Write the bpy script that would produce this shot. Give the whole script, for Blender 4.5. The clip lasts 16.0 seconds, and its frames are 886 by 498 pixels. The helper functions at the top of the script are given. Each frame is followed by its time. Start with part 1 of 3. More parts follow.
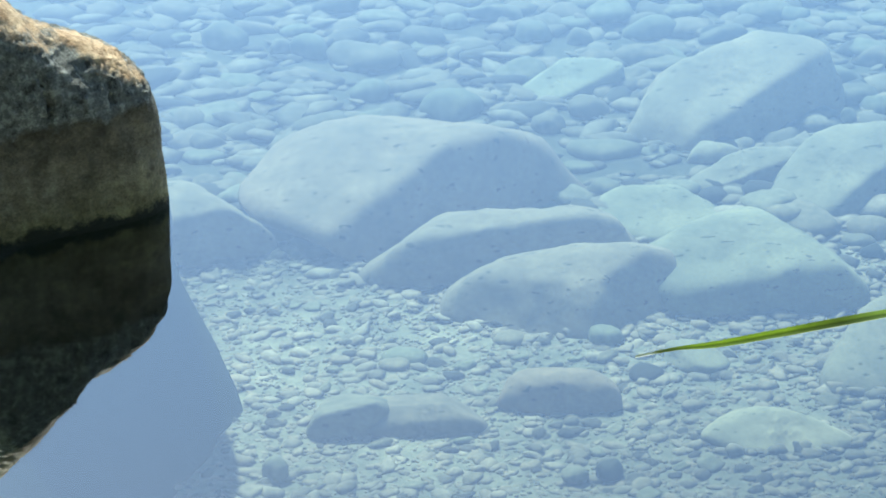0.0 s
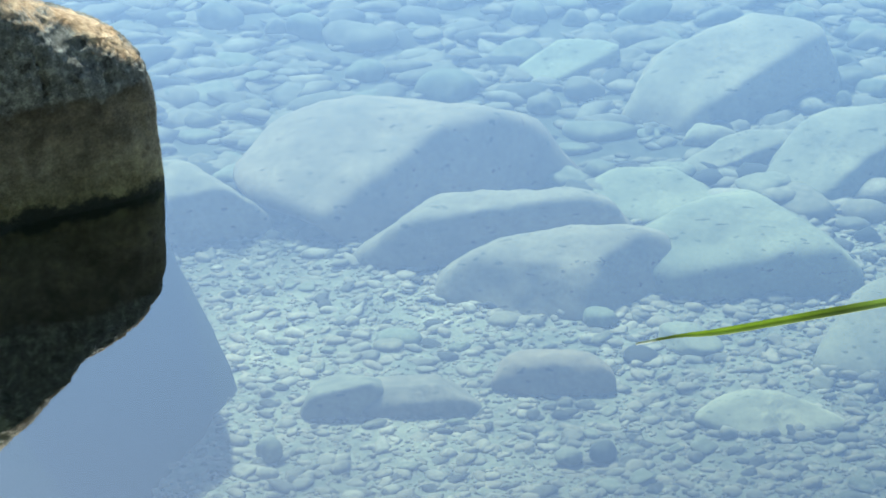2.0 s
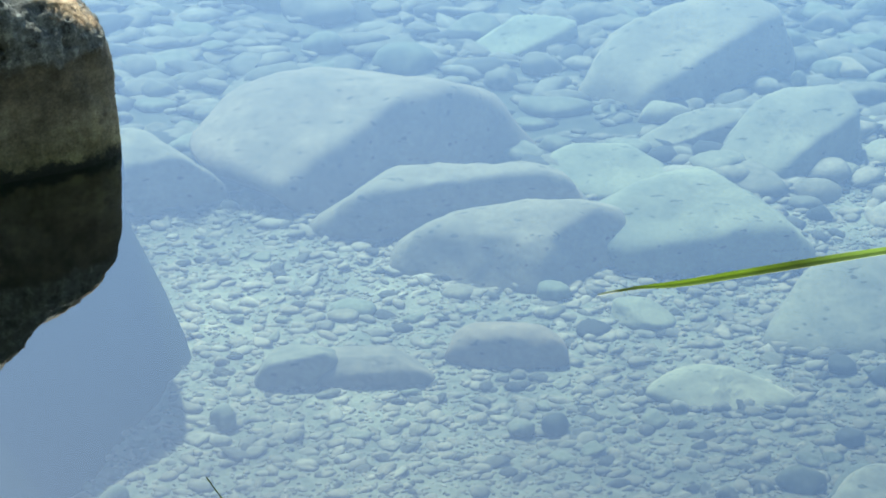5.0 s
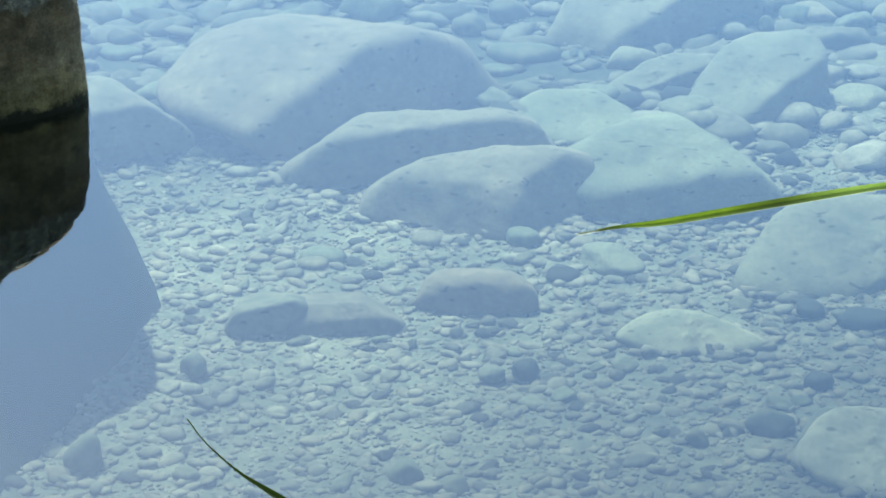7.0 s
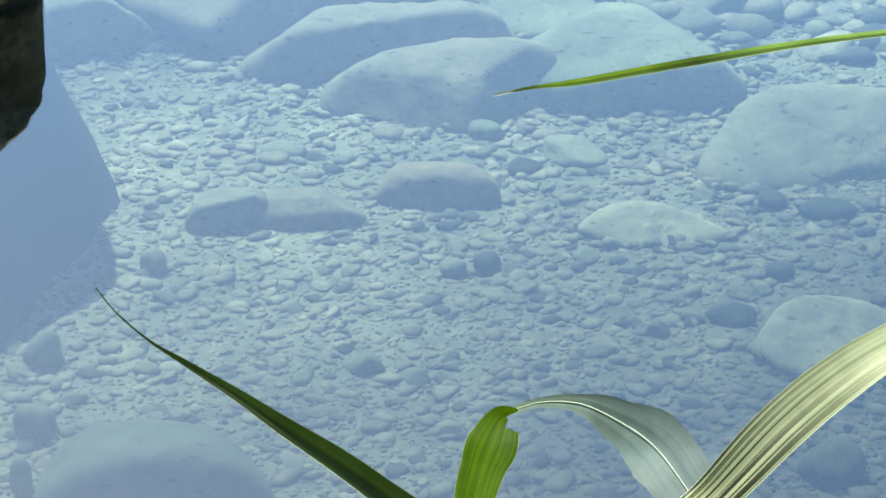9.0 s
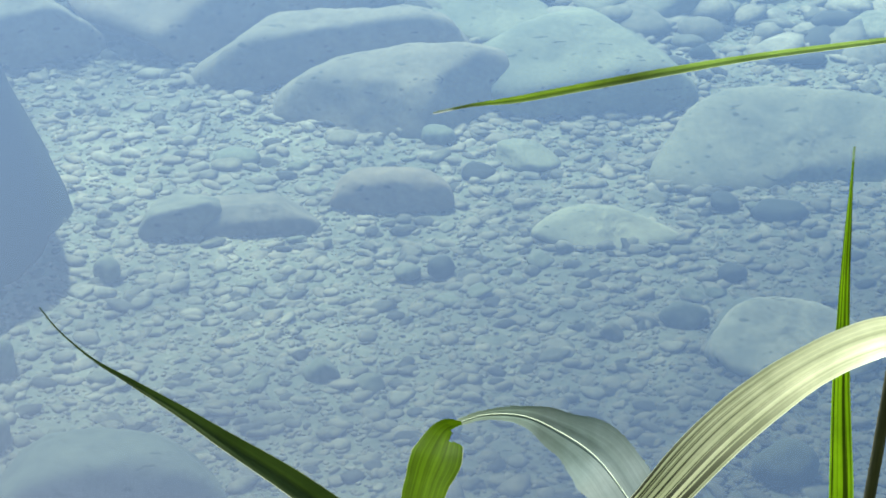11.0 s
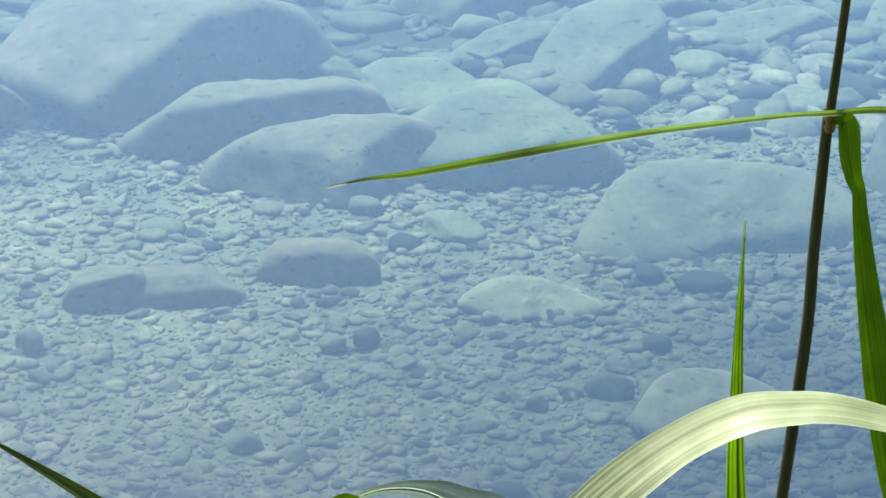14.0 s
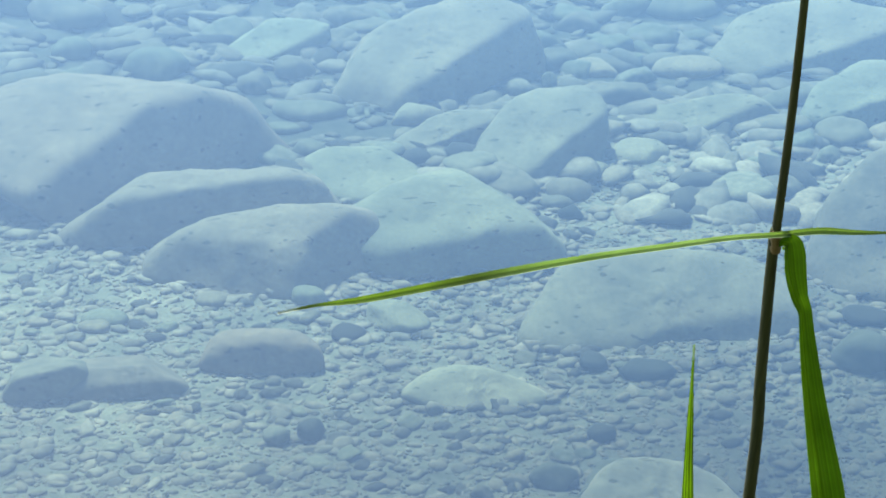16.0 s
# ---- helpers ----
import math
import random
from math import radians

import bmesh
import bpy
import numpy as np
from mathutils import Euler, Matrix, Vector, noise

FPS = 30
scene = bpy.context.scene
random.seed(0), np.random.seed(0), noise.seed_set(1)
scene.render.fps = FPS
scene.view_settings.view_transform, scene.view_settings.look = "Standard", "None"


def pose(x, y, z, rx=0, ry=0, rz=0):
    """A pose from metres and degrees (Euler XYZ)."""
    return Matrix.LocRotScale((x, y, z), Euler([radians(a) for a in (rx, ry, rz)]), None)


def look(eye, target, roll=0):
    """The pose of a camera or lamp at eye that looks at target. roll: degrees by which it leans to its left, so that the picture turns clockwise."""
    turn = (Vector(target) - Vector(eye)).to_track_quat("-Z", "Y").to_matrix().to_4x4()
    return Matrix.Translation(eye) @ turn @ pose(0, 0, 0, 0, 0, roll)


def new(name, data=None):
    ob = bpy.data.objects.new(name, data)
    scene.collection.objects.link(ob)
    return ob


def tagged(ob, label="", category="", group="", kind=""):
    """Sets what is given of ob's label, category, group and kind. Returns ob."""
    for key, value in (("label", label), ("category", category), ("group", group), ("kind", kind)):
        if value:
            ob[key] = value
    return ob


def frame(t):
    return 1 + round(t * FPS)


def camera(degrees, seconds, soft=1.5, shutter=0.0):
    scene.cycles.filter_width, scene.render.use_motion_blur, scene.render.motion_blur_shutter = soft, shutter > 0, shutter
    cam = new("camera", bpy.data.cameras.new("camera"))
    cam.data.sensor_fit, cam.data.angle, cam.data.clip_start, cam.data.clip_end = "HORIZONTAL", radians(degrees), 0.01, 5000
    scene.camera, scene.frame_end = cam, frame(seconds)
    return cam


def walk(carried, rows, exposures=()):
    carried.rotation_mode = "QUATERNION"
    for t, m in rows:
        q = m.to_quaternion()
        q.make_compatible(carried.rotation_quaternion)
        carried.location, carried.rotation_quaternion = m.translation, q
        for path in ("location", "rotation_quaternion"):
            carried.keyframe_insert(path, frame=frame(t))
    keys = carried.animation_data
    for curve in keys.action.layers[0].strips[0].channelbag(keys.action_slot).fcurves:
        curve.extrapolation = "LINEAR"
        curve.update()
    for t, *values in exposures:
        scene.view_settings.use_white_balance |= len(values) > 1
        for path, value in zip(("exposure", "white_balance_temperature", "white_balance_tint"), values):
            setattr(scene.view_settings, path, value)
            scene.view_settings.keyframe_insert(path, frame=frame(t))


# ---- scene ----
cam = camera(27.0, 16.0, soft=1.65)
# seconds, x, y, z, yaw, pitch, roll
PATH = [
    (0.0, 0.0001, 0.0001, 2.0000, -0.000, -28.000, 0.000),
    (0.5, -0.0034, 0.0084, 1.9965, 0.004, -28.068, -0.073),
    (1.0, -0.0047, 0.0053, 1.9980, 0.020, -28.200, -0.097),
    (1.5, -0.0056, 0.0070, 1.9975, 0.022, -28.403, -0.191),
    (2.0, -0.0042, 0.0013, 2.0031, -0.023, -28.625, -0.396),
    (2.5, -0.0031, -0.0005, 1.9991, -0.102, -28.757, -0.584),
    (3.0, -0.0026, 0.0014, 1.9958, -0.133, -28.813, -0.807),
    (3.5, -0.0070, -0.0032, 1.9991, -0.229, -28.957, -1.125),
    (4.0, -0.0064, -0.0135, 1.9998, -0.367, -29.139, -1.388),
    (6.5, -0.0212, -0.0245, 1.9968, -1.794, -30.104, -2.151),
    (7.0, -0.0190, -0.0213, 1.9937, -1.956, -30.872, -2.087),
    (7.5, -0.0034, -0.0216, 1.9840, -2.145, -31.820, -1.984),
    (8.0, 0.0052, -0.0237, 1.9810, -2.414, -32.709, -1.990),
    (8.5, 0.0116, -0.0244, 1.9786, -2.660, -33.469, -2.033),
    (9.0, 0.0142, -0.0164, 1.9675, -2.909, -33.900, -2.087),
    (11.5, 0.0291, -0.0211, 1.9809, -4.719, -33.700, -2.599),
    (12.0, 0.0390, -0.0215, 1.9737, -5.173, -33.340, -2.973),
    (12.5, 0.0237, -0.0308, 1.9802, -5.623, -32.825, -3.459),
    (13.0, 0.0377, -0.0224, 1.9789, -5.657, -32.340, -3.579),
    (13.5, 0.0353, -0.0220, 1.9819, -5.819, -31.950, -3.614),
    (14.0, 0.0435, -0.0212, 1.9821, -5.975, -31.520, -3.522),
    (14.5, 0.0456, -0.0284, 1.9862, -6.376, -30.961, -3.600),
    (15.0, 0.0534, -0.0245, 1.9982, -6.764, -30.330, -3.719),
    (15.5, 0.0448, -0.0159, 2.0038, -7.315, -29.512, -3.941),
    (16.0, 0.0385, -0.0113, 2.0038, -7.694, -28.911, -4.170),
]
EXPOSURES = [(0.0, 1.93, 6100, -8), (7.0, 1.86, 6160, -8), (9.0, 1.9, 6190, -8), (12.0, 1.81, 6230, -7), (14.0, 1.78, 6180, -8), (16.0, 1.8, 6100, -8)]
walk(cam, [(t, pose(x, y, z, 90 + p, r, w)) for t, x, y, z, w, p, r in PATH], EXPOSURES)

# ---- daylight ----
SUN_AZIMUTH, SUN_HEIGHT = -26.0, 60.0
world = bpy.data.worlds.new("daylight")
scene.world = world
world.use_nodes = True
wt = world.node_tree
sky = wt.nodes.new("ShaderNodeTexSky")
sky.sky_type = "NISHITA"
sky.sun_disc = False
sky.sun_elevation, sky.sun_rotation = radians(SUN_HEIGHT), radians(SUN_AZIMUTH)
sky.air_density, sky.dust_density, sky.ozone_density = 1.0, 0.8, 3.6
wt.links.new(sky.outputs[0], wt.nodes["Background"].inputs[0])
wt.nodes["Background"].inputs[1].default_value = 0.085
sun = new("sun", bpy.data.lights.new("sun", "SUN"))
sun.data.energy, sun.data.angle, sun.data.color = 5.0, radians(0.6), (1.0, 0.94, 0.84)
az, up = radians(SUN_AZIMUTH), radians(SUN_HEIGHT)
TO_SUN = Vector((math.sin(az) * math.cos(up), math.cos(az) * math.cos(up), math.sin(up)))
sun.matrix_world = look(TO_SUN * 30, (0, 0, 0))


# ---- materials ----
def material(name):
    m = bpy.data.materials.new(name)
    m.use_nodes = True
    return m, m.node_tree.nodes, m.node_tree.links, m.node_tree.nodes["Principled BSDF"]


def texture(nodes, links, scale, detail=6.0, rough=0.55, coords="Object", stretch=None):
    co = nodes.new("ShaderNodeTexCoord")
    n = nodes.new("ShaderNodeTexNoise")
    n.inputs["Scale"].default_value, n.inputs["Detail"].default_value, n.inputs["Roughness"].default_value = scale, detail, rough
    if stretch:
        mp = nodes.new("ShaderNodeMapping")
        mp.inputs["Scale"].default_value = stretch
        links.new(co.outputs[coords], mp.inputs[0])
        links.new(mp.outputs[0], n.inputs[0])
    else:
        links.new(co.outputs[coords], n.inputs[0])
    return n


def ramp(nodes, links, source, *stops):
    r = nodes.new("ShaderNodeValToRGB")
    while len(r.color_ramp.elements) < len(stops):
        r.color_ramp.elements.new(0.5)
    for e, (p, c) in zip(r.color_ramp.elements, stops):
        e.position, e.color = p, (*c, 1)
    links.new(source, r.inputs[0])
    return r


def mixed(nodes, links, kind, factor, one, two):
    m = nodes.new("ShaderNodeMix")
    m.data_type, m.blend_type = "RGBA", kind
    for value, socket in ((factor, m.inputs[0]), (one, m.inputs[6]), (two, m.inputs[7])):
        if isinstance(value, (int, float)):
            socket.default_value = value
        elif isinstance(value, tuple):
            socket.default_value = (*value, 1)
        else:
            links.new(value, socket)
    return m.outputs[2]


def bumped(nodes, links, bsdf, height, strength, distance):
    b = nodes.new("ShaderNodeBump")
    b.inputs["Strength"].default_value, b.inputs["Distance"].default_value = strength, distance
    links.new(height, b.inputs["Height"])
    links.new(b.outputs[0], bsdf.inputs["Normal"])
    return b


def stone_material(name, low, high, island=False, pits=True, relief=0.32, silt_shade=False, mottle=0.72, outer=(0.62, 0.66, 0.67)):
    """Silted wet stone: tone by piece, blotches, fine grain and small dark pits."""
    m, nodes, links, bsdf = material(name)
    geo = nodes.new("ShaderNodeNewGeometry" if island else "ShaderNodeObjectInfo")
    stops = [(0.0, low), (0.35, tuple((l + h) / 2 * k for l, h, k in zip(low, high, (1.06, 0.99, 0.95)))), (0.7, tuple((l + h) / 2 * k for l, h, k in zip(low, high, (0.93, 1.02, 0.98)))), (1.0, high)]
    if island:
        stops = [(0.0, low), (0.12, tuple(v * 1.3 for v in low)), (0.24, tuple(v * 0.7 for v in high)), (0.6, tuple(v * k for v, k in zip(high, (0.84, 0.8, 0.76)))), (1.0, high)]
    tone = ramp(nodes, links, geo.outputs["Random Per Island" if island else "Random"], *stops)
    blotch = texture(nodes, links, 5.0, 9.0, 0.62)
    patch = texture(nodes, links, 24.0, 6.0, 0.65)
    grain = texture(nodes, links, 90.0, 8.0, 0.7)
    c = mixed(nodes, links, "MULTIPLY", 1.0, tone.outputs[0], ramp(nodes, links, blotch.outputs[0], (0.34, (0.74, 0.76, 0.77)), (0.64, (1.2, 1.17, 1.13))).outputs[0])
    c = mixed(nodes, links, "MULTIPLY", 1.0, c, ramp(nodes, links, patch.outputs[0], (0.34, (mottle, mottle, mottle)), (0.66, (2.0 - mottle - 0.12, 1.98 - mottle - 0.12, 1.94 - mottle - 0.12))).outputs[0])
    c = mixed(nodes, links, "MULTIPLY", 1.0, c, ramp(nodes, links, grain.outputs[0], (0.3, (0.78, 0.78, 0.78)), (0.68, (1.1, 1.1, 1.1))).outputs[0])
    if silt_shade:
        # Brightness by place put into the colour, besides thinner silt on the near right.
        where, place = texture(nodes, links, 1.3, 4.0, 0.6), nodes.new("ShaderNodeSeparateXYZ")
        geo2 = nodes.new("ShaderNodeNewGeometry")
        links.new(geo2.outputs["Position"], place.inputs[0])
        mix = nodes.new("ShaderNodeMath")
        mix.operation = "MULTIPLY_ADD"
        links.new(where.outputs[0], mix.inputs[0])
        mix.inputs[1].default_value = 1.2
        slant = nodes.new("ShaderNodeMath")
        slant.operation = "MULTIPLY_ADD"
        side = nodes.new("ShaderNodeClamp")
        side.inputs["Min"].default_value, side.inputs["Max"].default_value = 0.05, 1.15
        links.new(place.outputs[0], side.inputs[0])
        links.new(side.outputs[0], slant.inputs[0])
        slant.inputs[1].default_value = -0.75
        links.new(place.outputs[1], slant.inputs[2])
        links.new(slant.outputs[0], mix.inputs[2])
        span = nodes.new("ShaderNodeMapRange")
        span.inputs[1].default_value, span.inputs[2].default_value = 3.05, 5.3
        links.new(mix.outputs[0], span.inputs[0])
        # Far stop (outer) paints in light lost to depth and shade between far stones.
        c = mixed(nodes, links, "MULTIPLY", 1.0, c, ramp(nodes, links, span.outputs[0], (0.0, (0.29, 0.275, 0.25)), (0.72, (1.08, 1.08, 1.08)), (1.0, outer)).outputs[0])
    if pits:
        spot = texture(nodes, links, 26.0, 3.0, 0.5, stretch=(0.8, 2.0, 2.0))
        c = mixed(nodes, links, "MULTIPLY", 1.0, c, ramp(nodes, links, spot.outputs[0], (0.32, (0.42, 0.42, 0.41)), (0.35, (1, 1, 1))).outputs[0])
    links.new(c, bsdf.inputs["Base Color"])
    bsdf.inputs["Roughness"].default_value = 0.85
    bsdf.inputs["Specular IOR Level"].default_value = 0.15
    lumps = nodes.new("ShaderNodeMath")
    lumps.operation = "MULTIPLY_ADD"
    links.new(patch.outputs[0], lumps.inputs[0])
    lumps.inputs[1].default_value = 3.0
    links.new(grain.outputs[0], lumps.inputs[2])
    bumped(nodes, links, bsdf, lumps.outputs[0], relief, 0.005)
    return m


STONE = stone_material("silted_stone", (0.205, 0.19, 0.16), (0.265, 0.247, 0.205), mottle=0.88)
GREY_STONE = stone_material("grey_stone", (0.15, 0.135, 0.12), (0.185, 0.166, 0.145), mottle=0.78)
WARM_STONE = stone_material("warm_grey_stone", (0.19, 0.164, 0.14), (0.22, 0.19, 0.162), mottle=0.84)
GREEN_STONE = stone_material("pale_greenish_stone", (0.182, 0.18, 0.152), (0.228, 0.225, 0.188), mottle=0.9)
DULL_STONE = stone_material("algae_grey_stone", (0.062, 0.062, 0.055), (0.08, 0.079, 0.068), mottle=0.8)
COBBLE = stone_material("cobble_stone", (0.13, 0.125, 0.108), (0.215, 0.208, 0.178), pits=False, mottle=0.85, silt_shade=True, outer=(0.78, 0.82, 0.82))
DARK_COBBLE = stone_material("dark_cobble", (0.03, 0.03, 0.03), (0.045, 0.044, 0.041), pits=False, mottle=0.85)
GRAVEL = stone_material("gravel_stone", (0.055, 0.052, 0.05), (0.272, 0.252, 0.228), island=True, pits=False, silt_shade=True, outer=(0.6, 0.64, 0.64))
BED = stone_material("silt_bed", (0.205, 0.187, 0.17), (0.22, 0.201, 0.182), pits=False, relief=0.8, silt_shade=True, outer=(0.34, 0.37, 0.38))


def dry_rock_material():
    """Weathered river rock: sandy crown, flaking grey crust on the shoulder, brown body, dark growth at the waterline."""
    m, nodes, links, bsdf = material("dry_boulder")

    def sum_of(a, ka, b, kb, c):
        one, two = nodes.new("ShaderNodeMath"), nodes.new("ShaderNodeMath")
        one.operation = two.operation = "MULTIPLY_ADD"
        links.new(a, one.inputs[0])
        one.inputs[1].default_value, one.inputs[2].default_value = ka, c
        links.new(b, two.inputs[0])
        two.inputs[1].default_value = kb
        links.new(one.outputs[0], two.inputs[2])
        return two.outputs[0]

    broad, fine, crust = texture(nodes, links, 5.0, 8.0, 0.6), texture(nodes, links, 110.0, 9.0, 0.75), texture(nodes, links, 42.0, 8.0, 0.7)
    stain, edge = texture(nodes, links, 17.0, 9.0, 0.72, stretch=(1.0, 1.0, 1.4)), texture(nodes, links, 16.0, 9.0, 0.7)
    streak = texture(nodes, links, 30.0, 6.0, 0.65, stretch=(1.0, 1.0, 0.25))
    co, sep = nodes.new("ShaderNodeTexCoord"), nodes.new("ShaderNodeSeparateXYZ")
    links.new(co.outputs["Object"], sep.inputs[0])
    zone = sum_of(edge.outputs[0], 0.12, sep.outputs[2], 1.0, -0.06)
    body = ramp(nodes, links, zone, (0.0, (0.1, 0.092, 0.04)), (0.05, (0.125, 0.113, 0.068)), (0.12, (0.135, 0.122, 0.092)), (0.2, (0.1, 0.088, 0.067)), (0.3, (0.068, 0.058, 0.043)))
    c = mixed(nodes, links, "MULTIPLY", 1.0, body.outputs[0], ramp(nodes, links, stain.outputs[0], (0.36, (0.55, 0.53, 0.49)), (0.5, (1.0, 1.0, 1.0)), (0.62, (1.45, 1.43, 1.36))).outputs[0])
    c = mixed(nodes, links, "MULTIPLY", 1.0, c, ramp(nodes, links, broad.outputs[0], (0.35, (0.8, 0.79, 0.77)), (0.65, (1.15, 1.15, 1.15))).outputs[0])
    c = mixed(nodes, links, "MULTIPLY", 1.0, c, ramp(nodes, links, streak.outputs[0], (0.36, (0.8, 0.8, 0.8)), (0.62, (1.15, 1.15, 1.14))).outputs[0])
    flakes = ramp(nodes, links, crust.outputs[0], (0.38, (0.3, 0.29, 0.28)), (0.43, (0.8, 0.8, 0.8)), (0.52, (1.0, 1.0, 1.0)), (0.6, (2.0, 1.98, 1.94)))
    upper = ramp(nodes, links, zone, (0.268, (0, 0, 0)), (0.29, (1, 1, 1)))
    c = mixed(nodes, links, "MIX", upper.outputs[0], c, mixed(nodes, links, "MULTIPLY", 1.0, (0.108, 0.112, 0.112), flakes.outputs[0]))
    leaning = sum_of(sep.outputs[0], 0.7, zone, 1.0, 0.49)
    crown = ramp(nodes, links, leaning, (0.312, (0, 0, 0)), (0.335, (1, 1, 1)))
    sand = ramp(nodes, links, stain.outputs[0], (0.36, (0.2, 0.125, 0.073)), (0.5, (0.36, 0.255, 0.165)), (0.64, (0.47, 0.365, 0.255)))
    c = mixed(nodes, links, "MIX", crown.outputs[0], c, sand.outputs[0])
    c = mixed(nodes, links, "MULTIPLY", 1.0, c, ramp(nodes, links, fine.outputs[0], (0.32, (0.65, 0.64, 0.62)), (0.66, (1.25, 1.24, 1.2))).outputs[0])
    algae = ramp(nodes, links, zone, (0.018, (1, 1, 1)), (0.034, (0, 0, 0)))
    c = mixed(nodes, links, "MIX", algae.outputs[0], c, (0.012, 0.014, 0.008))
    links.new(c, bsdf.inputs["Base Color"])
    bsdf.inputs["Roughness"].default_value = 0.8
    bsdf.inputs["Specular IOR Level"].default_value = 0.25
    rough = sum_of(crust.outputs[0], 1.0, fine.outputs[0], 0.6, 0.0)
    bumped(nodes, links, bsdf, rough, 1.0, 0.02)
    return m


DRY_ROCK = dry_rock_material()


GLOSS = 0.175


def water_material():
    """Clear water: sky gloss by Fresnel over a clear, faintly green body."""
    m, nodes, links, bsdf = material("clear_water")
    nodes.remove(bsdf)
    weight = nodes.new("ShaderNodeLayerWeight")
    steep = nodes.new("ShaderNodeMath")
    steep.operation = "POWER"
    steep.inputs[1].default_value = 3.0
    links.new(weight.outputs["Facing"], steep.inputs[0])
    fres = nodes.new("ShaderNodeMath")
    fres.operation = "MULTIPLY_ADD"
    fres.inputs[1].default_value, fres.inputs[2].default_value = 0.64, GLOSS
    fres.use_clamp = True
    links.new(steep.outputs[0], fres.inputs[0])
    clear, gloss, mix = nodes.new("ShaderNodeBsdfTransparent"), nodes.new("ShaderNodeBsdfGlossy"), nodes.new("ShaderNodeMixShader")
    clear.inputs[0].default_value = (0.66, 0.735, 0.66, 1)
    gloss.inputs["Color"].default_value = (1, 1, 1, 1)
    gloss.inputs["Roughness"].default_value = 0.0
    swell = texture(nodes, links, 9.0, 2.0, 0.4)
    b = nodes.new("ShaderNodeBump")
    b.inputs["Strength"].default_value, b.inputs["Distance"].default_value = 0.05, 0.004
    links.new(swell.outputs[0], b.inputs["Height"])
    links.new(b.outputs[0], gloss.inputs["Normal"])
    links.new(fres.outputs[0], mix.inputs[0])
    links.new(clear.outputs[0], mix.inputs[1])
    links.new(gloss.outputs[0], mix.inputs[2])
    links.new(mix.outputs[0], nodes["Material Output"].inputs[0])
    return m


WATER = water_material()


def leaf_material(name, front, through_colour, share, rough, streak, along=(), lines=(), lit_edge=0.0, tip=0.0, gloss=0.18):
    """Grass blade: fine lengthwise veins, light passing through; dark lines towards one end, sunlit edges painted pale
    and a dry pale tip.
    """
    m, nodes, links, bsdf = material(name)
    uv = texture(nodes, links, 1.0, 4.0, 0.6, "UV", (17.0, 0.7, 1.0))
    patch = texture(nodes, links, 22.0, 5.0, 0.6)
    vein = ramp(nodes, links, uv.outputs[0], (0.32, (streak, streak, streak)), (0.6, (1.08, 1.08, 1.08)))
    tone = ramp(nodes, links, patch.outputs[0], (0.34, (0.65, 0.67, 0.6)), (0.66, (1.2, 1.17, 1.17)))
    shade = mixed(nodes, links, "MULTIPLY", 1.0, vein.outputs[0], tone.outputs[0])
    co, sep = nodes.new("ShaderNodeTexCoord"), nodes.new("ShaderNodeSeparateXYZ")
    links.new(co.outputs["UV"], sep.inputs[0])
    if along:
        shade = mixed(nodes, links, "MULTIPLY", 1.0, shade, ramp(nodes, links, sep.outputs[1], *along).outputs[0])
    if lines:
        scale, dark, begin, end = lines
        fine = texture(nodes, links, 1.0, 2.0, 0.5, "UV", (scale, 1.1, 1.0))
        drawn = ramp(nodes, links, fine.outputs[0], (0.44, (dark, dark, dark * 0.8)), (0.5, (1, 1, 1)))
        where = ramp(nodes, links, sep.outputs[1], (min(begin, end), (1, 1, 1) if begin < end else (0, 0, 0)), (max(begin, end), (0, 0, 0) if begin < end else (1, 1, 1)))
        shade = mixed(nodes, links, "MULTIPLY", where.outputs[0], shade, drawn.outputs[0])
    colour, lit = mixed(nodes, links, "MULTIPLY", 1.0, front, shade), mixed(nodes, links, "MULTIPLY", 1.0, through_colour, shade)
    # Painted sunlit edge: a pale band down both sides of the blade.
    if lit_edge:
        rim = ramp(nodes, links, sep.outputs[0], (0.0, (1, 1, 1)), (lit_edge, (0, 0, 0)), (1 - lit_edge, (0, 0, 0)), (1.0, (1, 1, 1)))
        colour = mixed(nodes, links, "MIX", rim.outputs[0], colour, (0.5, 0.5, 0.36))
    if tip:
        dry = ramp(nodes, links, sep.outputs[1], (0.0, (1, 1, 1)), (tip, (1, 1, 1)), (tip * 1.5, (0, 0, 0)))
        colour = mixed(nodes, links, "MIX", dry.outputs[0], colour, (0.72, 0.72, 0.7))
    links.new(colour, bsdf.inputs["Base Color"])
    bsdf.inputs["Roughness"].default_value = rough
    bsdf.inputs["Specular IOR Level"].default_value = gloss
    bumped(nodes, links, bsdf, uv.outputs[0], 0.35, 0.0006)
    tr, mix = nodes.new("ShaderNodeBsdfTranslucent"), nodes.new("ShaderNodeMixShader")
    links.new(lit, tr.inputs[0])
    mix.inputs[0].default_value = share
    links.new(bsdf.outputs[0], mix.inputs[1])
    links.new(tr.outputs[0], mix.inputs[2])
    links.new(mix.outputs[0], nodes["Material Output"].inputs[0])
    return m


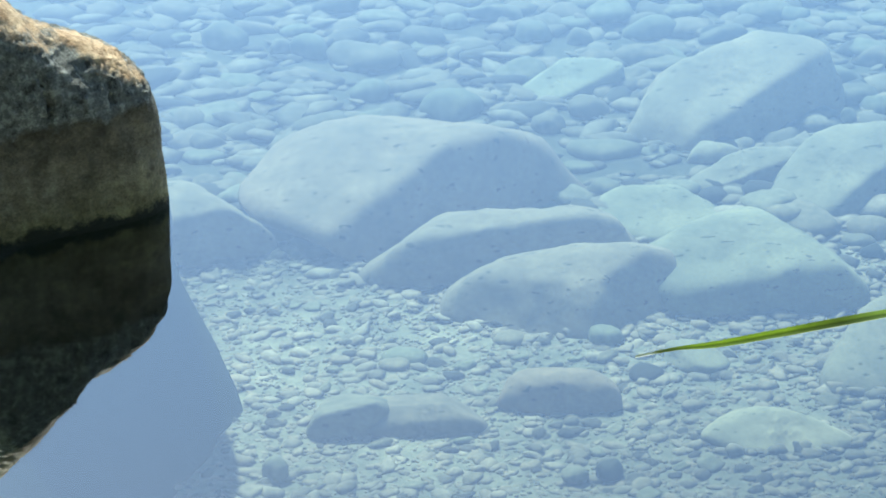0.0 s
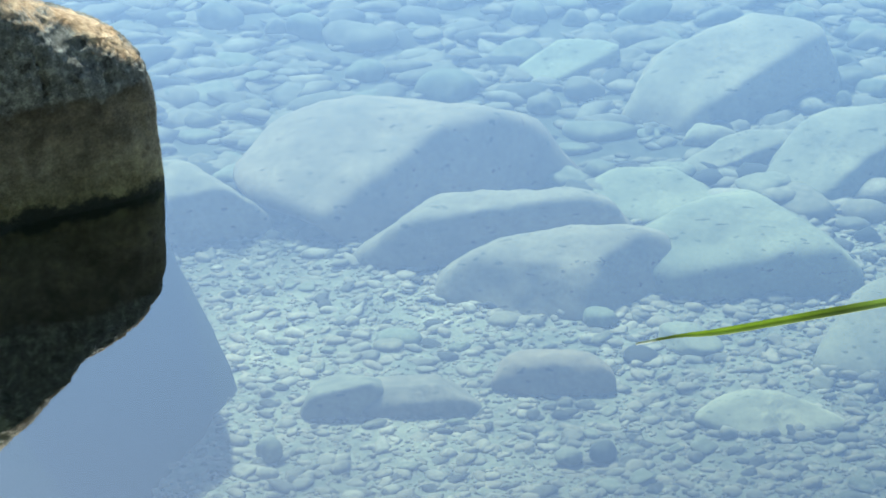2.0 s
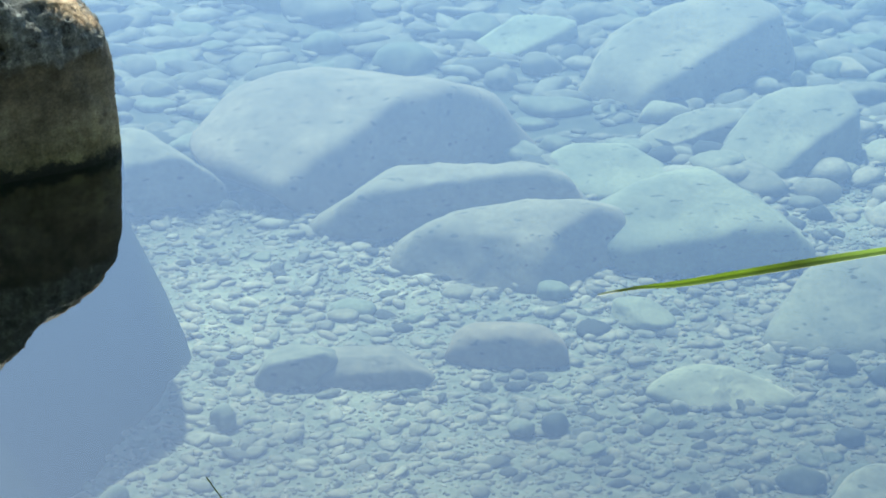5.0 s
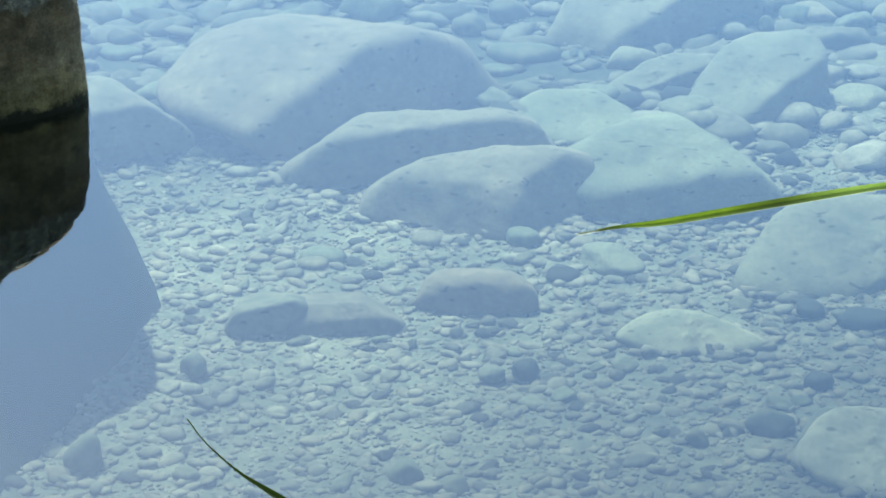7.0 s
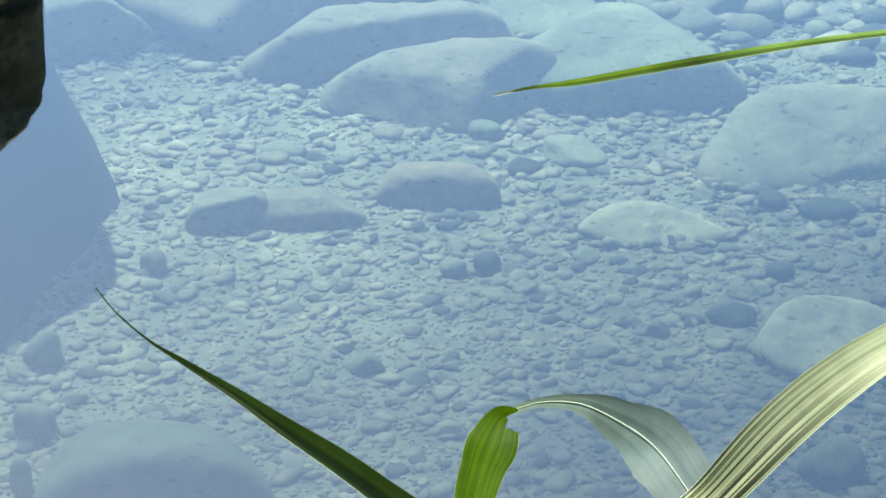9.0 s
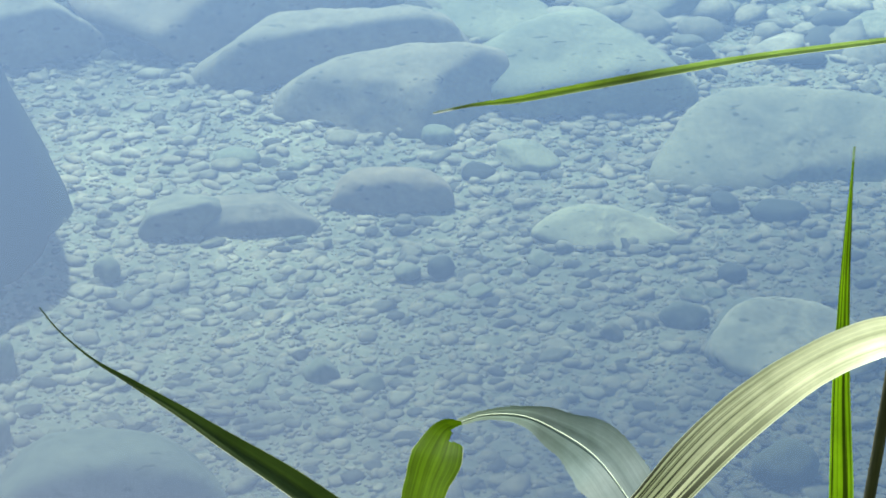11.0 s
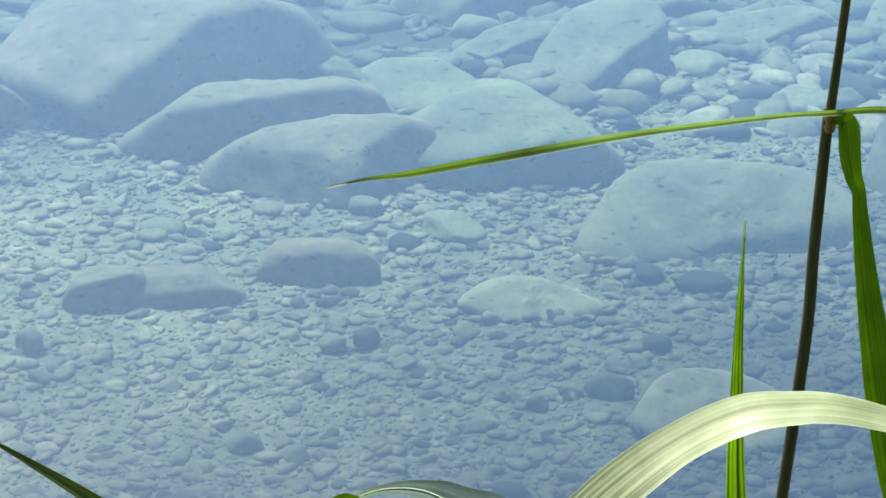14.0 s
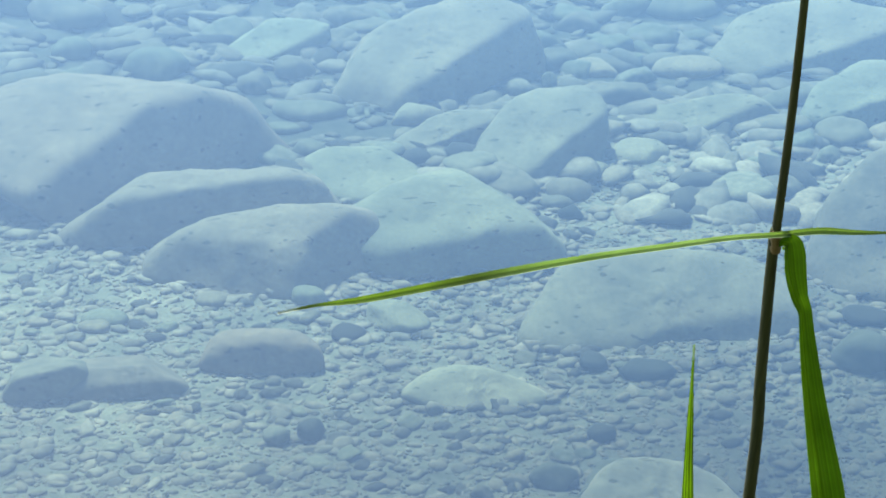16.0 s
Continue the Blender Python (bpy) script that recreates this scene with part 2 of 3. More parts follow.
LEAF = leaf_material("green_leaf", (0.045, 0.075, 0.005), (0.11, 0.18, 0.003), 0.55, 0.6, 0.5, lit_edge=0.012, gloss=0.08)
# Natural tone along the blade, with its sunlit middle painted paler.
LEAF_LONG = leaf_material("long_leaf_green", (0.085, 0.125, 0.045), (0.26, 0.37, 0.05), 0.5, 0.4, 0.6, ((0.0, (0.25, 0.2, 0.4)), (0.08, (0.35, 0.34, 0.4)), (0.13, (0.7, 0.72, 0.4)), (0.27, (0.65, 0.66, 0.4)), (0.33, (0.3, 0.3, 0.3)), (0.42, (1.1, 1.1, 1.5)), (0.6, (1.25, 1.2, 2.2)), (0.75, (0.7, 0.72, 0.6)), (0.86, (0.5, 0.52, 0.5)), (1.0, (0.2, 0.2, 0.3))), lit_edge=0.08, tip=0.035)
LEAF_DARK = leaf_material("dark_leaf", (0.022, 0.03, 0.012), (0.035, 0.06, 0.008), 0.3, 0.5, 0.75, lit_edge=0.035, gloss=0.12)
LEAF_MID = leaf_material("mid_leaf", (0.02, 0.04, 0.005), (0.085, 0.16, 0.003), 0.5, 0.5, 0.5, lit_edge=0.025, gloss=0.1)
# Pale base stands in for sun glancing off the glossy upper side.
LEAF_SHEEN = leaf_material("sun_sheen_leaf", (0.34, 0.335, 0.235), (0.27, 0.3, 0.14), 0.3, 0.42, 0.68, ((0.0, (0.5, 0.52, 0.38)), (0.16, (0.65, 0.67, 0.48)), (0.33, (0.97, 0.96, 0.92)), (1.0, (0.95, 1.02, 0.9))), lines=(17.0, 0.1, 0.28, 0.46), lit_edge=0.02, gloss=0.22)
LEAF_BLADE = leaf_material("streaked_leaf", (0.05, 0.085, 0.006), (0.16, 0.28, 0.004), 0.5, 0.5, 0.6, lines=(7.0, 0.12, 0.98, 1.0), lit_edge=0.04, tip=0.04)
# Sky sheen painted as grey, with the sunlit bend and end lifted paler.
LEAF_SKYLIT = leaf_material("skylit_leaf", (0.078, 0.098, 0.1), (0.06, 0.078, 0.055), 0.2, 0.6, 0.85, ((0.0, (0.8, 0.8, 0.8)), (0.45, (0.75, 0.75, 0.75)), (0.62, (1.2, 1.2, 1.2)), (0.72, (0.8, 0.8, 0.75)), (0.82, (1.9, 1.85, 1.65)), (1.0, (1.6, 1.5, 1.1))))


def stem_material():
    m, nodes, links, bsdf = material("reed_stem")
    n = texture(nodes, links, 60.0, 5.0, 0.6, stretch=(6.0, 6.0, 0.4))
    links.new(ramp(nodes, links, n.outputs[0], (0.3, (0.018, 0.019, 0.007)), (0.7, (0.055, 0.05, 0.02))).outputs[0], bsdf.inputs["Base Color"])
    bsdf.inputs["Roughness"].default_value = 0.6
    bsdf.inputs["Specular IOR Level"].default_value = 0.15
    bumped(nodes, links, bsdf, n.outputs[0], 0.3, 0.0005)
    return m


STEM = stem_material()
NODE, _n, _l, _b = material("brown_node")
_b.inputs["Base Color"].default_value = (0.12, 0.068, 0.02, 1)
_b.inputs["Roughness"].default_value = 0.6
RIB, _n, _l, _b = material("pale_midrib")
_b.inputs["Base Color"].default_value = (0.27, 0.3, 0.22, 1)
_b.inputs["Roughness"].default_value = 0.45


def bank_material():
    m, nodes, links, bsdf = material("shaded_bank")
    n = texture(nodes, links, 2.5, 8.0, 0.7)
    links.new(ramp(nodes, links, n.outputs[0], (0.3, (0.025, 0.035, 0.012)), (0.7, (0.06, 0.07, 0.03))).outputs[0], bsdf.inputs["Base Color"])
    bsdf.inputs["Roughness"].default_value = 0.9
    return m


BANK = bank_material()


# ---- builders ----
def part(name, bm, mat, parent, label=""):
    me = bpy.data.meshes.new(name)
    bm.to_mesh(me)
    bm.free()
    me.materials.append(mat)
    ob = new(name, me)
    ob.parent = parent
    if label:
        ob["label"] = label
    return ob


def sphere_dirs(levels):
    bm = bmesh.new()
    bmesh.ops.create_icosphere(bm, subdivisions=levels, radius=1.0)
    bm.verts.ensure_lookup_table()
    dirs = np.array([v.co[:] for v in bm.verts])
    dirs /= np.linalg.norm(dirs, axis=1)[:, None]
    faces = [[v.index for v in f.verts] for f in bm.faces]
    bm.free()
    return dirs, faces


SPHERES = {n: sphere_dirs(n) for n in (1, 2, 3, 5)}


def stone_points(dirs, a, b, c, cuts=(), sharp=9.0, seed=0, rough=0.05):
    """A worn stone: an ellipsoid shaved by planes (direction, share of its reach), with rounded edges and slow waves."""
    g = ((dirs[:, 0] / a) ** 2 + (dirs[:, 1] / b) ** 2 + (dirs[:, 2] / c) ** 2) ** (sharp / 2)
    for nx, ny, nz, share in cuts:
        n = np.array((nx, ny, nz)) / math.sqrt(nx * nx + ny * ny + nz * nz)
        reach = math.sqrt((a * n[0]) ** 2 + (b * n[1]) ** 2 + (c * n[2]) ** 2)
        g += np.maximum(dirs @ n, 0) ** sharp / (share * reach) ** sharp
    r = g ** (-1 / sharp)
    pts = dirs * r[:, None]
    unit = pts / np.array((a, b, c))
    off = Vector((seed * 3.7, seed * 1.3, seed * 0.7))
    wave = np.array([noise.noise(Vector(u) * 1.6 + off) + 0.45 * noise.noise(Vector(u) * 4.1 + off) + 0.16 * noise.noise(Vector(u) * 11.0 + off) for u in unit])
    return pts * (1 + rough * wave)[:, None]


def mesh_of(name, pts, faces, mat):
    me = bpy.data.meshes.new(name)
    me.from_pydata([tuple(p) for p in pts], [], faces)
    me.shade_smooth()
    me.materials.append(mat)
    return me


def random_cuts(rng, n):
    return [(rng.uniform(-1, 1), rng.uniform(-1, 1), rng.uniform(-0.1, 1), rng.uniform(0.6, 0.85)) for _ in range(n)]


stone_count = [0]
FOOTPRINTS, PLACED = [], []


def stone(x, y, z, a, b, c, turn, label, name="boulder", category="boulder", cuts=None, sharp=9.0, rough=0.05, level=5, group="submerged boulders", mat=STONE):
    stone_count[0] += 1
    PLACED.append((x, y, a, b))
    seed = stone_count[0]
    rng = random.Random(seed)
    if cuts is None:
        cuts = random_cuts(rng, 6)
    dirs, faces = SPHERES[level]
    ob = new(name, mesh_of(name, stone_points(dirs, a, b, c, cuts, sharp, seed, rough), faces, mat))
    ob.matrix_world = pose(x, y, z, 0, 0, turn)
    return tagged(ob, label, category, group)


def boulder(x, y, z, a, b, c, planes, label, sharp=15.0, rough=0.09, name="boulder", category="boulder", group="submerged boulders", mat=STONE):
    """A blocky worn boulder: planes (direction, distance from its middle) with rounded edges, inside a loose ellipsoid."""
    stone_count[0] += 1
    FOOTPRINTS.append((x, y, a, b))
    dirs, faces = SPHERES[5]
    g = ((dirs[:, 0] / (a * 1.3)) ** 2 + (dirs[:, 1] / (b * 1.2)) ** 2 + (dirs[:, 2] / (c * 1.6)) ** 2) ** (sharp / 2)
    for nx, ny, nz, reach in planes:
        g += np.maximum(dirs @ np.array((nx, ny, nz)), 0) ** sharp / (reach * 1.055) ** sharp
    pts = dirs * (g ** (-1 / sharp))[:, None]
    off = Vector((stone_count[0] * 3.7, 1.0, 2.0))
    size = (a + c) / 2
    wave = []
    for p in pts:
        q = Vector(p) / size
        w = noise.noise(q * 1.3 + off) + 0.5 * noise.noise(q * 3.2 + off)
        chip = 0.5 - abs(noise.noise(q * 4.5 + off * 2))
        wave.append(w + 0.45 * min(0.0, 0.36 - chip) + 0.16 * noise.noise(q * 11 + off) + 0.07 * noise.noise(q * 27 + off))
    pts = pts + dirs * (np.array(wave) * rough * size)[:, None]
    ob = new(name, mesh_of(name, pts, faces, mat))
    ob.location = (x, y, z)
    return tagged(ob, label, category, group)


# ---- ground: bed, near bank and an unseen slope added to block rear skylight ----
FLOOR = -0.53


def ground_height(x, y):
    z = FLOOR + 0.014 * noise.noise(Vector((x * 1.7, y * 1.7, 0))) + 0.009 * noise.noise(Vector((x * 6, y * 6, 3))) + 0.005 * noise.noise(Vector((x * 15, y * 15, 5)))
    if y < 1.9:
        k = min(1.0, (1.9 - y) / 0.9)
        z += 0.83 * k * k * (3 - 2 * k)
    # Unseen slope behind the viewpoint, added to hold back skylight.
    if y < -1.2:
        z += min(16.0, (-1.2 - y) * 1.7) + 0.3 * noise.noise(Vector((x * 0.5, y * 0.5, 9)))
    return z


def axis_steps(low, near_low, near_high, high, fine, coarse):
    out = [low + (near_low - low) * k / coarse for k in range(coarse)]
    n = int((near_high - near_low) / fine)
    out += [near_low + (near_high - near_low) * k / n for k in range(n)]
    return out + [near_high + (high - near_high) * k / coarse for k in range(coarse + 1)]


def build_ground():
    xs, ys = axis_steps(-45, -2.5, 3.5, 45, 0.035, 14), axis_steps(-14, 0.6, 7.6, 60, 0.035, 14)
    verts = [(x, y, ground_height(x, y)) for y in ys for x in xs]
    w = len(xs)
    faces = [(j * w + i, j * w + i + 1, (j + 1) * w + i + 1, (j + 1) * w + i) for j in range(len(ys) - 1) for i in range(w - 1)]
    me = mesh_of("ground", verts, faces, BED)
    me.materials.append(BANK)
    me.polygons.foreach_set("material_index", [1 if verts[f[0]][1] < 1.5 else 0 for f in faces])
    return tagged(new("ground", me), "silty gravel lake bed rising to a grassy bank and an unseen sky-blocking slope", "ground", kind="structure")


ground = build_ground()


def build_water():
    bm = bmesh.new()
    bmesh.ops.create_grid(bm, x_segments=8, y_segments=8, size=1.0)
    for v in bm.verts:
        v.co = (v.co.x * 45, 30.5 + v.co.y * 29.5, 0)
    me = bpy.data.meshes.new("water")
    bm.to_mesh(me)
    bm.free()
    me.materials.append(WATER)
    return tagged(new("water", me), "clear still water surface reflecting blue sky", "water", kind="structure")


water = build_water()


# ---- the boulder that stands out of the water ----
def emergent_boulder():
    """Two worn lumps grown into one: a low shoulder and a taller hump."""
    bm = bmesh.new()
    bmesh.ops.create_icosphere(bm, subdivisions=6, radius=1.0)
    face_way = Vector((0.72, -0.6, 0.42)).normalized()
    bmesh.ops.subdivide_edges(bm, edges=[e for e in bm.edges if all(v.co.dot(face_way) > 0.72 for v in e.verts)], cuts=3, use_grid_fill=True)
    bmesh.ops.triangulate(bm, faces=bm.faces[:])
    bm.verts.index_update()
    dirs = np.array([v.co[:] for v in bm.verts])
    dirs /= np.linalg.norm(dirs, axis=1)[:, None]
    faces = [[v.index for v in f.verts] for f in bm.faces]
    bm.free()
    sharp, blend = 34.0, 30.0
    shoulder = ((-1.3, 4.25, 0), ((0.24, 0.398, 0.885, 0.397), (0.538, 0.4, 0.742, 0.491), (0.715, 0.371, 0.593, 0.545), (0.948, 0.246, 0.202, 0.6), (0.989, 0.143, -0.046, 0.596), (0.773, -0.211, 0.599, 0.714), (0.53, -0.848, 0, 0.585), (0.425, -0.905, 0, 0.559), (0.381, -0.842, 0.381, 0.645), (0.2, -0.842, 0.501, 0.592), (0.723, -0.301, 0.622, 0.745), (-1, 0, 0, 0.81), (-0.195, 0.976, 0.098, 0.385), (0, 0, -1, 0.729), (0.303, 0.808, 0.505, 0.506), (0.75, 0.66, 0.05, 0.38)))
    hump = ((-1.5, 4.15, 0.1), ((0.744, 0.39, 0.542, 0.546), (0.743, 0.39, 0.544, 0.546), (0.719, 0.395, 0.573, 0.544), (0.651, -0.298, 0.698, 0.77), (0.788, -0.193, 0.584, 0.781), (0.795, -0.186, 0.577, 0.778), (0.795, -0.186, 0.577, 0.778), (0.53, -0.848, 0, 0.616), (0.425, -0.905, 0, 0.562), (0.302, -0.855, 0.422, 0.645), (0.987, 0.159, -0.039, 0.768), (-1, 0, 0, 0.824), (-0.195, 0.976, 0.098, 0.433), (0, 0, -1, 0.824), (-0.5, -0.86, 0.1, 0.772), (0.095, 0.286, 0.953, 0.772), (0.75, 0.66, 0.05, 0.57)))
    foot = ((-1.3, 4.25, 0), ((0.829, 0.423, 0.365, 0.392), (0.888, -0.317, 0.333, 0.665), (0.729, -0.259, 0.634, 0.355), (-1, 0, 0, 0.8), (-0.195, 0.976, 0.098, 0.5), (0, 0, -1, 0.8), (0, 0, 1, 0.005), (-0.5, -0.86, 0.1, 1.2), (0.75, 0.66, 0.05, 0.36)))
    lumps = [shoulder, hump, foot]
    middle = np.array(lumps[0][0])
    out = np.zeros(len(dirs))
    for centre, planes in lumps:
        g = np.zeros(len(dirs))
        for nx, ny, nz, reach in planes:
            n = np.array((nx, ny, nz))
            g += np.maximum(dirs @ n, 0) ** sharp / (reach + n @ (np.array(centre) - middle)) ** sharp
        out += g ** (-blend / sharp)
    pts = dirs * (out ** (1 / blend))[:, None] + middle
    cracks = (((-0.808, 3.93, 0.382), (-0.786, 3.918, 0.341), (-0.766, 3.91, 0.306)), ((-0.915, 3.83, 0.433), (-0.9, 3.823, 0.385), (-0.884, 3.824, 0.335), (-0.892, 3.821, 0.285)))
    wave = []
    for p in pts:
        q = Vector(p)
        w = 0.010 * noise.noise(q * 2.6) + 0.008 * noise.noise(q * 6.5) + 0.005 * noise.noise(q * 17)
        if abs(q.x + 0.8) < 0.35 and q.y < 4.2 and q.z > 0.0:
            line = q.z + 0.045 * noise.noise(q * 9) + 0.02 * noise.noise(q * 26)
            crust = min(1.0, max(0.0, (line - 0.275) / 0.012)) * min(1.0, max(0.0, (0.34 - (line + 0.7 * q.x + 0.49)) / 0.03))
            w += crust * (0.005 + 0.005 * noise.noise(q * 30) + 0.006 * noise.noise(q * 70) + 0.005 * noise.noise(q * 130) - 0.012 * max(0.0, noise.noise(q * 21 + Vector((5, 1, 2))) - 0.25))
            w += (1 - crust) * (0.0022 * noise.noise(q * 45) + 0.0012 * noise.noise(q * 110))
            for crack in cracks:
                for u, v in zip(crack, crack[1:]):
                    u, v = Vector(u), Vector(v)
                    k = min(1.0, max(0.0, (q - u).dot(v - u) / (v - u).length_squared))
                    d = (q - u.lerp(v, k)).length + 0.006 * noise.noise(q * 60)
                    if d < 0.02:
                        w -= 0.018 * math.exp(-(d / 0.006) ** 2)
        else:
            w += 0.004 * noise.noise(q * 45)
        wave.append(w)
    pts = pts + dirs * np.array(wave)[:, None]
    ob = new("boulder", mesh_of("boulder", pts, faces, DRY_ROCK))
    return tagged(ob, "large brown weathered boulder standing out of the water", "boulder")


emergent_boulder()

# ---- submerged boulders ----
PALE, LOW = "pale silt-covered boulder lying under water", "low silt-covered stone half sunk in gravel under water"
boulder(-0.094, 4.972, -0.466, 0.538, 0.404, 0.127, ((-0.449, -0.444, -0.776, 0.251), (-0.921, -0.259, -0.292, 0.483), (-0.81, 0.175, 0.559, 0.431), (-0.628, 0.277, 0.728, 0.361), (-0.246, 0.383, 0.891, 0.27), (0.014, 0.406, 0.914, 0.238), (0.135, 0.405, 0.905, 0.232), (0.631, 0.293, 0.718, 0.375), (0.778, 0.221, 0.588, 0.426), (-0.251, -0.251, 0.935, 0.174), (0.502, -0.803, 0.321, 0.16)), "broad pale boulder under water, one side in shade", mat=WARM_STONE)
boulder(0.173, 4.611, -0.475, 0.355, 0.184, 0.109, ((-0.564, 0.374, 0.736, 0.195), (-0.316, 0.431, 0.845, 0.159), (-0.065, 0.452, 0.89, 0.128), (0.242, 0.419, 0.875, 0.192), (0.58, 0.322, 0.748, 0.268), (0.944, 0.062, 0.323, 0.35), (-0.05, -0.301, 0.952, 0.113), (0.1, -0.97, 0.22, 0.06), (-0.551, -0.451, 0.702, 0.238)), "long ridge-topped boulder under water with a shaded front", mat=WARM_STONE)
boulder(0.332, 4.432, -0.478, 0.332, 0.172, 0.095, ((-0.985, 0.088, 0.149, 0.307), (-0.614, 0.389, 0.687, 0.181), (-0.385, 0.45, 0.806, 0.13), (-0.196, 0.472, 0.86, 0.106), (-0.108, 0.473, 0.874, 0.107), (0.169, 0.444, 0.88, 0.155), (0.918, 0.081, 0.389, 0.302), (0.972, -0.206, -0.111, 0.315), (-0.18, -0.83, 0.53, 0.125), (-0.1, -0.3, 0.95, 0.102), (0.46, -0.78, 0.42, 0.16)), "long rounded loaf-shaped boulder lying under water", 30, mat=WARM_STONE)
boulder(0.884, 4.540, -0.469, 0.309, 0.216, 0.121, ((-0.476, 0.458, 0.75, 0.192), (-0.132, 0.465, 0.875, 0.164), (0.427, 0.339, 0.838, 0.156), (0.635, 0.242, 0.734, 0.152), (0.441, 0.336, 0.832, 0.141), (0.801, 0.114, 0.587, 0.224), (0.962, -0.112, 0.25, 0.276), (-0.05, -0.352, 0.935, 0.097), (0.12, -0.95, 0.28, 0.15)), "pale angular boulder with a flat sloping top under water", mat=GREEN_STONE)
boulder(0.948, 5.697, -0.443, 0.397, 0.278, 0.175, ((-0.995, 0.104, 0.009, 0.374), (-0.661, 0.355, 0.661, 0.218), (-0.452, 0.393, 0.801, 0.149), (-0.842, 0.297, 0.451, 0.208), (-0.297, 0.39, 0.871, 0.188), (0.118, 0.34, 0.933, 0.23), (0.242, 0.312, 0.919, 0.241), (0.884, -0.007, 0.467, 0.347), (0.966, -0.127, 0.224, 0.357), (-0.1, -0.36, 0.928, 0.085), (0.48, -0.85, 0.22, 0.15), (-0.35, -0.72, 0.6, 0.2)), "large pale block-shaped boulder under water with a shaded front", mat=GREEN_STONE)
boulder(1.208, 5.102, -0.459, 0.220, 0.176, 0.142, ((-0.857, 0.35, 0.378, 0.143), (-0.458, 0.447, 0.768, 0.139), (-0.055, 0.417, 0.907, 0.164), (0.913, -0.058, 0.403, 0.222), (0.962, -0.272, -0.03, 0.215), (-0.201, -0.301, 0.932, 0.048), (0.5, -0.84, 0.2, 0.125)), "pale angular boulder with a shaded side under water", mat=GREEN_STONE)
boulder(0.923, 5.195, -0.494, 0.187, 0.075, 0.091, ((-0.594, 0.421, 0.685, 0.073), (-0.463, 0.44, 0.769, 0.057), (-0.211, 0.442, 0.872, 0.075), (0.948, -0.05, 0.316, 0.174), (-0.1, -0.35, 0.931, 0.021), (0.301, -0.932, 0.201, 0.042)), "narrow pale stone leaning among cobbles under water", name="stone", category="stone", group="submerged stones", mat=GREEN_STONE)
boulder(0.657, 4.944, -0.508, 0.186, 0.130, 0.056, ((-0.466, 0.429, 0.774, 0.128), (0, 0.439, 0.898, 0.082), (0.452, 0.339, 0.825, 0.095), (0.728, 0.209, 0.653, 0.127), (0, -0.25, 0.968, 0.033)), "flat greenish stone lying under water", name="stone", category="stone", group="submerged stones", mat=GREEN_STONE)
boulder(-0.705, 4.778, -0.484, 0.219, 0.175, 0.116, ((-0.221, 0.396, 0.892, 0.169), (0.139, 0.45, 0.882, 0.138), (0.554, 0.429, 0.713, 0.111), (0.496, 0.44, 0.749, 0.109), (0.949, 0.218, 0.228, 0.196), (0.05, -0.301, 0.952, 0.136), (0.309, -0.94, 0.12, 0.115)), "rounded stone under water in the big boulder's shade", mat=WARM_STONE)
boulder(0.407, 5.921, -0.501, 0.228, 0.091, 0.095, ((-0.579, 0.341, 0.741, 0.069), (-0.624, 0.33, 0.708, 0.075), (-0.514, 0.353, 0.782, 0.078), (-0.05, 0.376, 0.925, 0.111), (0.964, 0.01, 0.267, 0.215), (-0.1, -0.35, 0.931, 0.02), (0.398, -0.896, 0.199, 0.071)), "narrow pale slab lying on the cobbles under water", name="stone", category="stone", group="submerged stones", mat=GREEN_STONE)
boulder(1.397, 4.126, -0.494, 0.407, 0.244, 0.090, ((-0.863, 0.393, 0.318, 0.33), (-0.756, 0.457, 0.469, 0.296), (-0.299, 0.525, 0.797, 0.205), (-0.03, 0.49, 0.871, 0.164), (0.114, 0.451, 0.885, 0.164), (0.381, 0.339, 0.86, 0.204), (0.769, 0.056, 0.637, 0.299), (0, -0.451, 0.892, 0.044), (0.101, -0.858, 0.504, 0.08)), "broad domed grey boulder under water with dark flecks", 11, mat=WARM_STONE)
boulder(-0.316, 2.742, -0.490, 0.227, 0.182, 0.100, ((-0.905, 0.163, 0.393, 0.217), (-0.537, 0.482, 0.692, 0.194), (-0.105, 0.621, 0.777, 0.163), (0.246, 0.629, 0.737, 0.157), (0.706, 0.481, 0.52, 0.183), (0.918, 0.282, 0.277, 0.205), (0.123, -0.944, 0.308, 0.099)), "broad dull grey-green boulder under water near the reeds", 11, mat=DULL_STONE)
boulder(2.195, 4.427, -0.435, 0.291, 0.204, 0.238, ((-0.882, 0.448, 0.147, 0.269), (-0.673, 0.546, 0.5, 0.246), (-0.593, 0.554, 0.585, 0.248), (-0.144, 0.485, 0.863, 0.263), (-0.35, -0.62, 0.7, 0.12)), "tall greyish boulder under water", 20, mat=WARM_STONE)
boulder(1.777, 5.352, -0.508, 0.281, 0.112, 0.073, ((-0.874, 0.383, 0.3, 0.22), (-0.234, 0.463, 0.855, 0.071), (-0.161, 0.451, 0.878, 0.069), (0.662, 0.092, 0.744, 0.225), (-0.1, -0.35, 0.931, 0.02), (0.309, -0.928, 0.206, 0.062)), "long pale stone lying under water", name="stone", category="stone", group="submerged stones", mat=GREEN_STONE)
boulder(2.373, 5.921, -0.480, 0.348, 0.209, 0.125, ((-0.849, 0.419, 0.322, 0.294), (-0.317, 0.445, 0.838, 0.184), (-0.142, 0.406, 0.903, 0.164), (0.028, 0.349, 0.937, 0.187), (-0.102, -0.305, 0.947, 0.053), (0.209, -0.942, 0.262, 0.098)), "broad pale boulder far out under water", mat=GREEN_STONE)
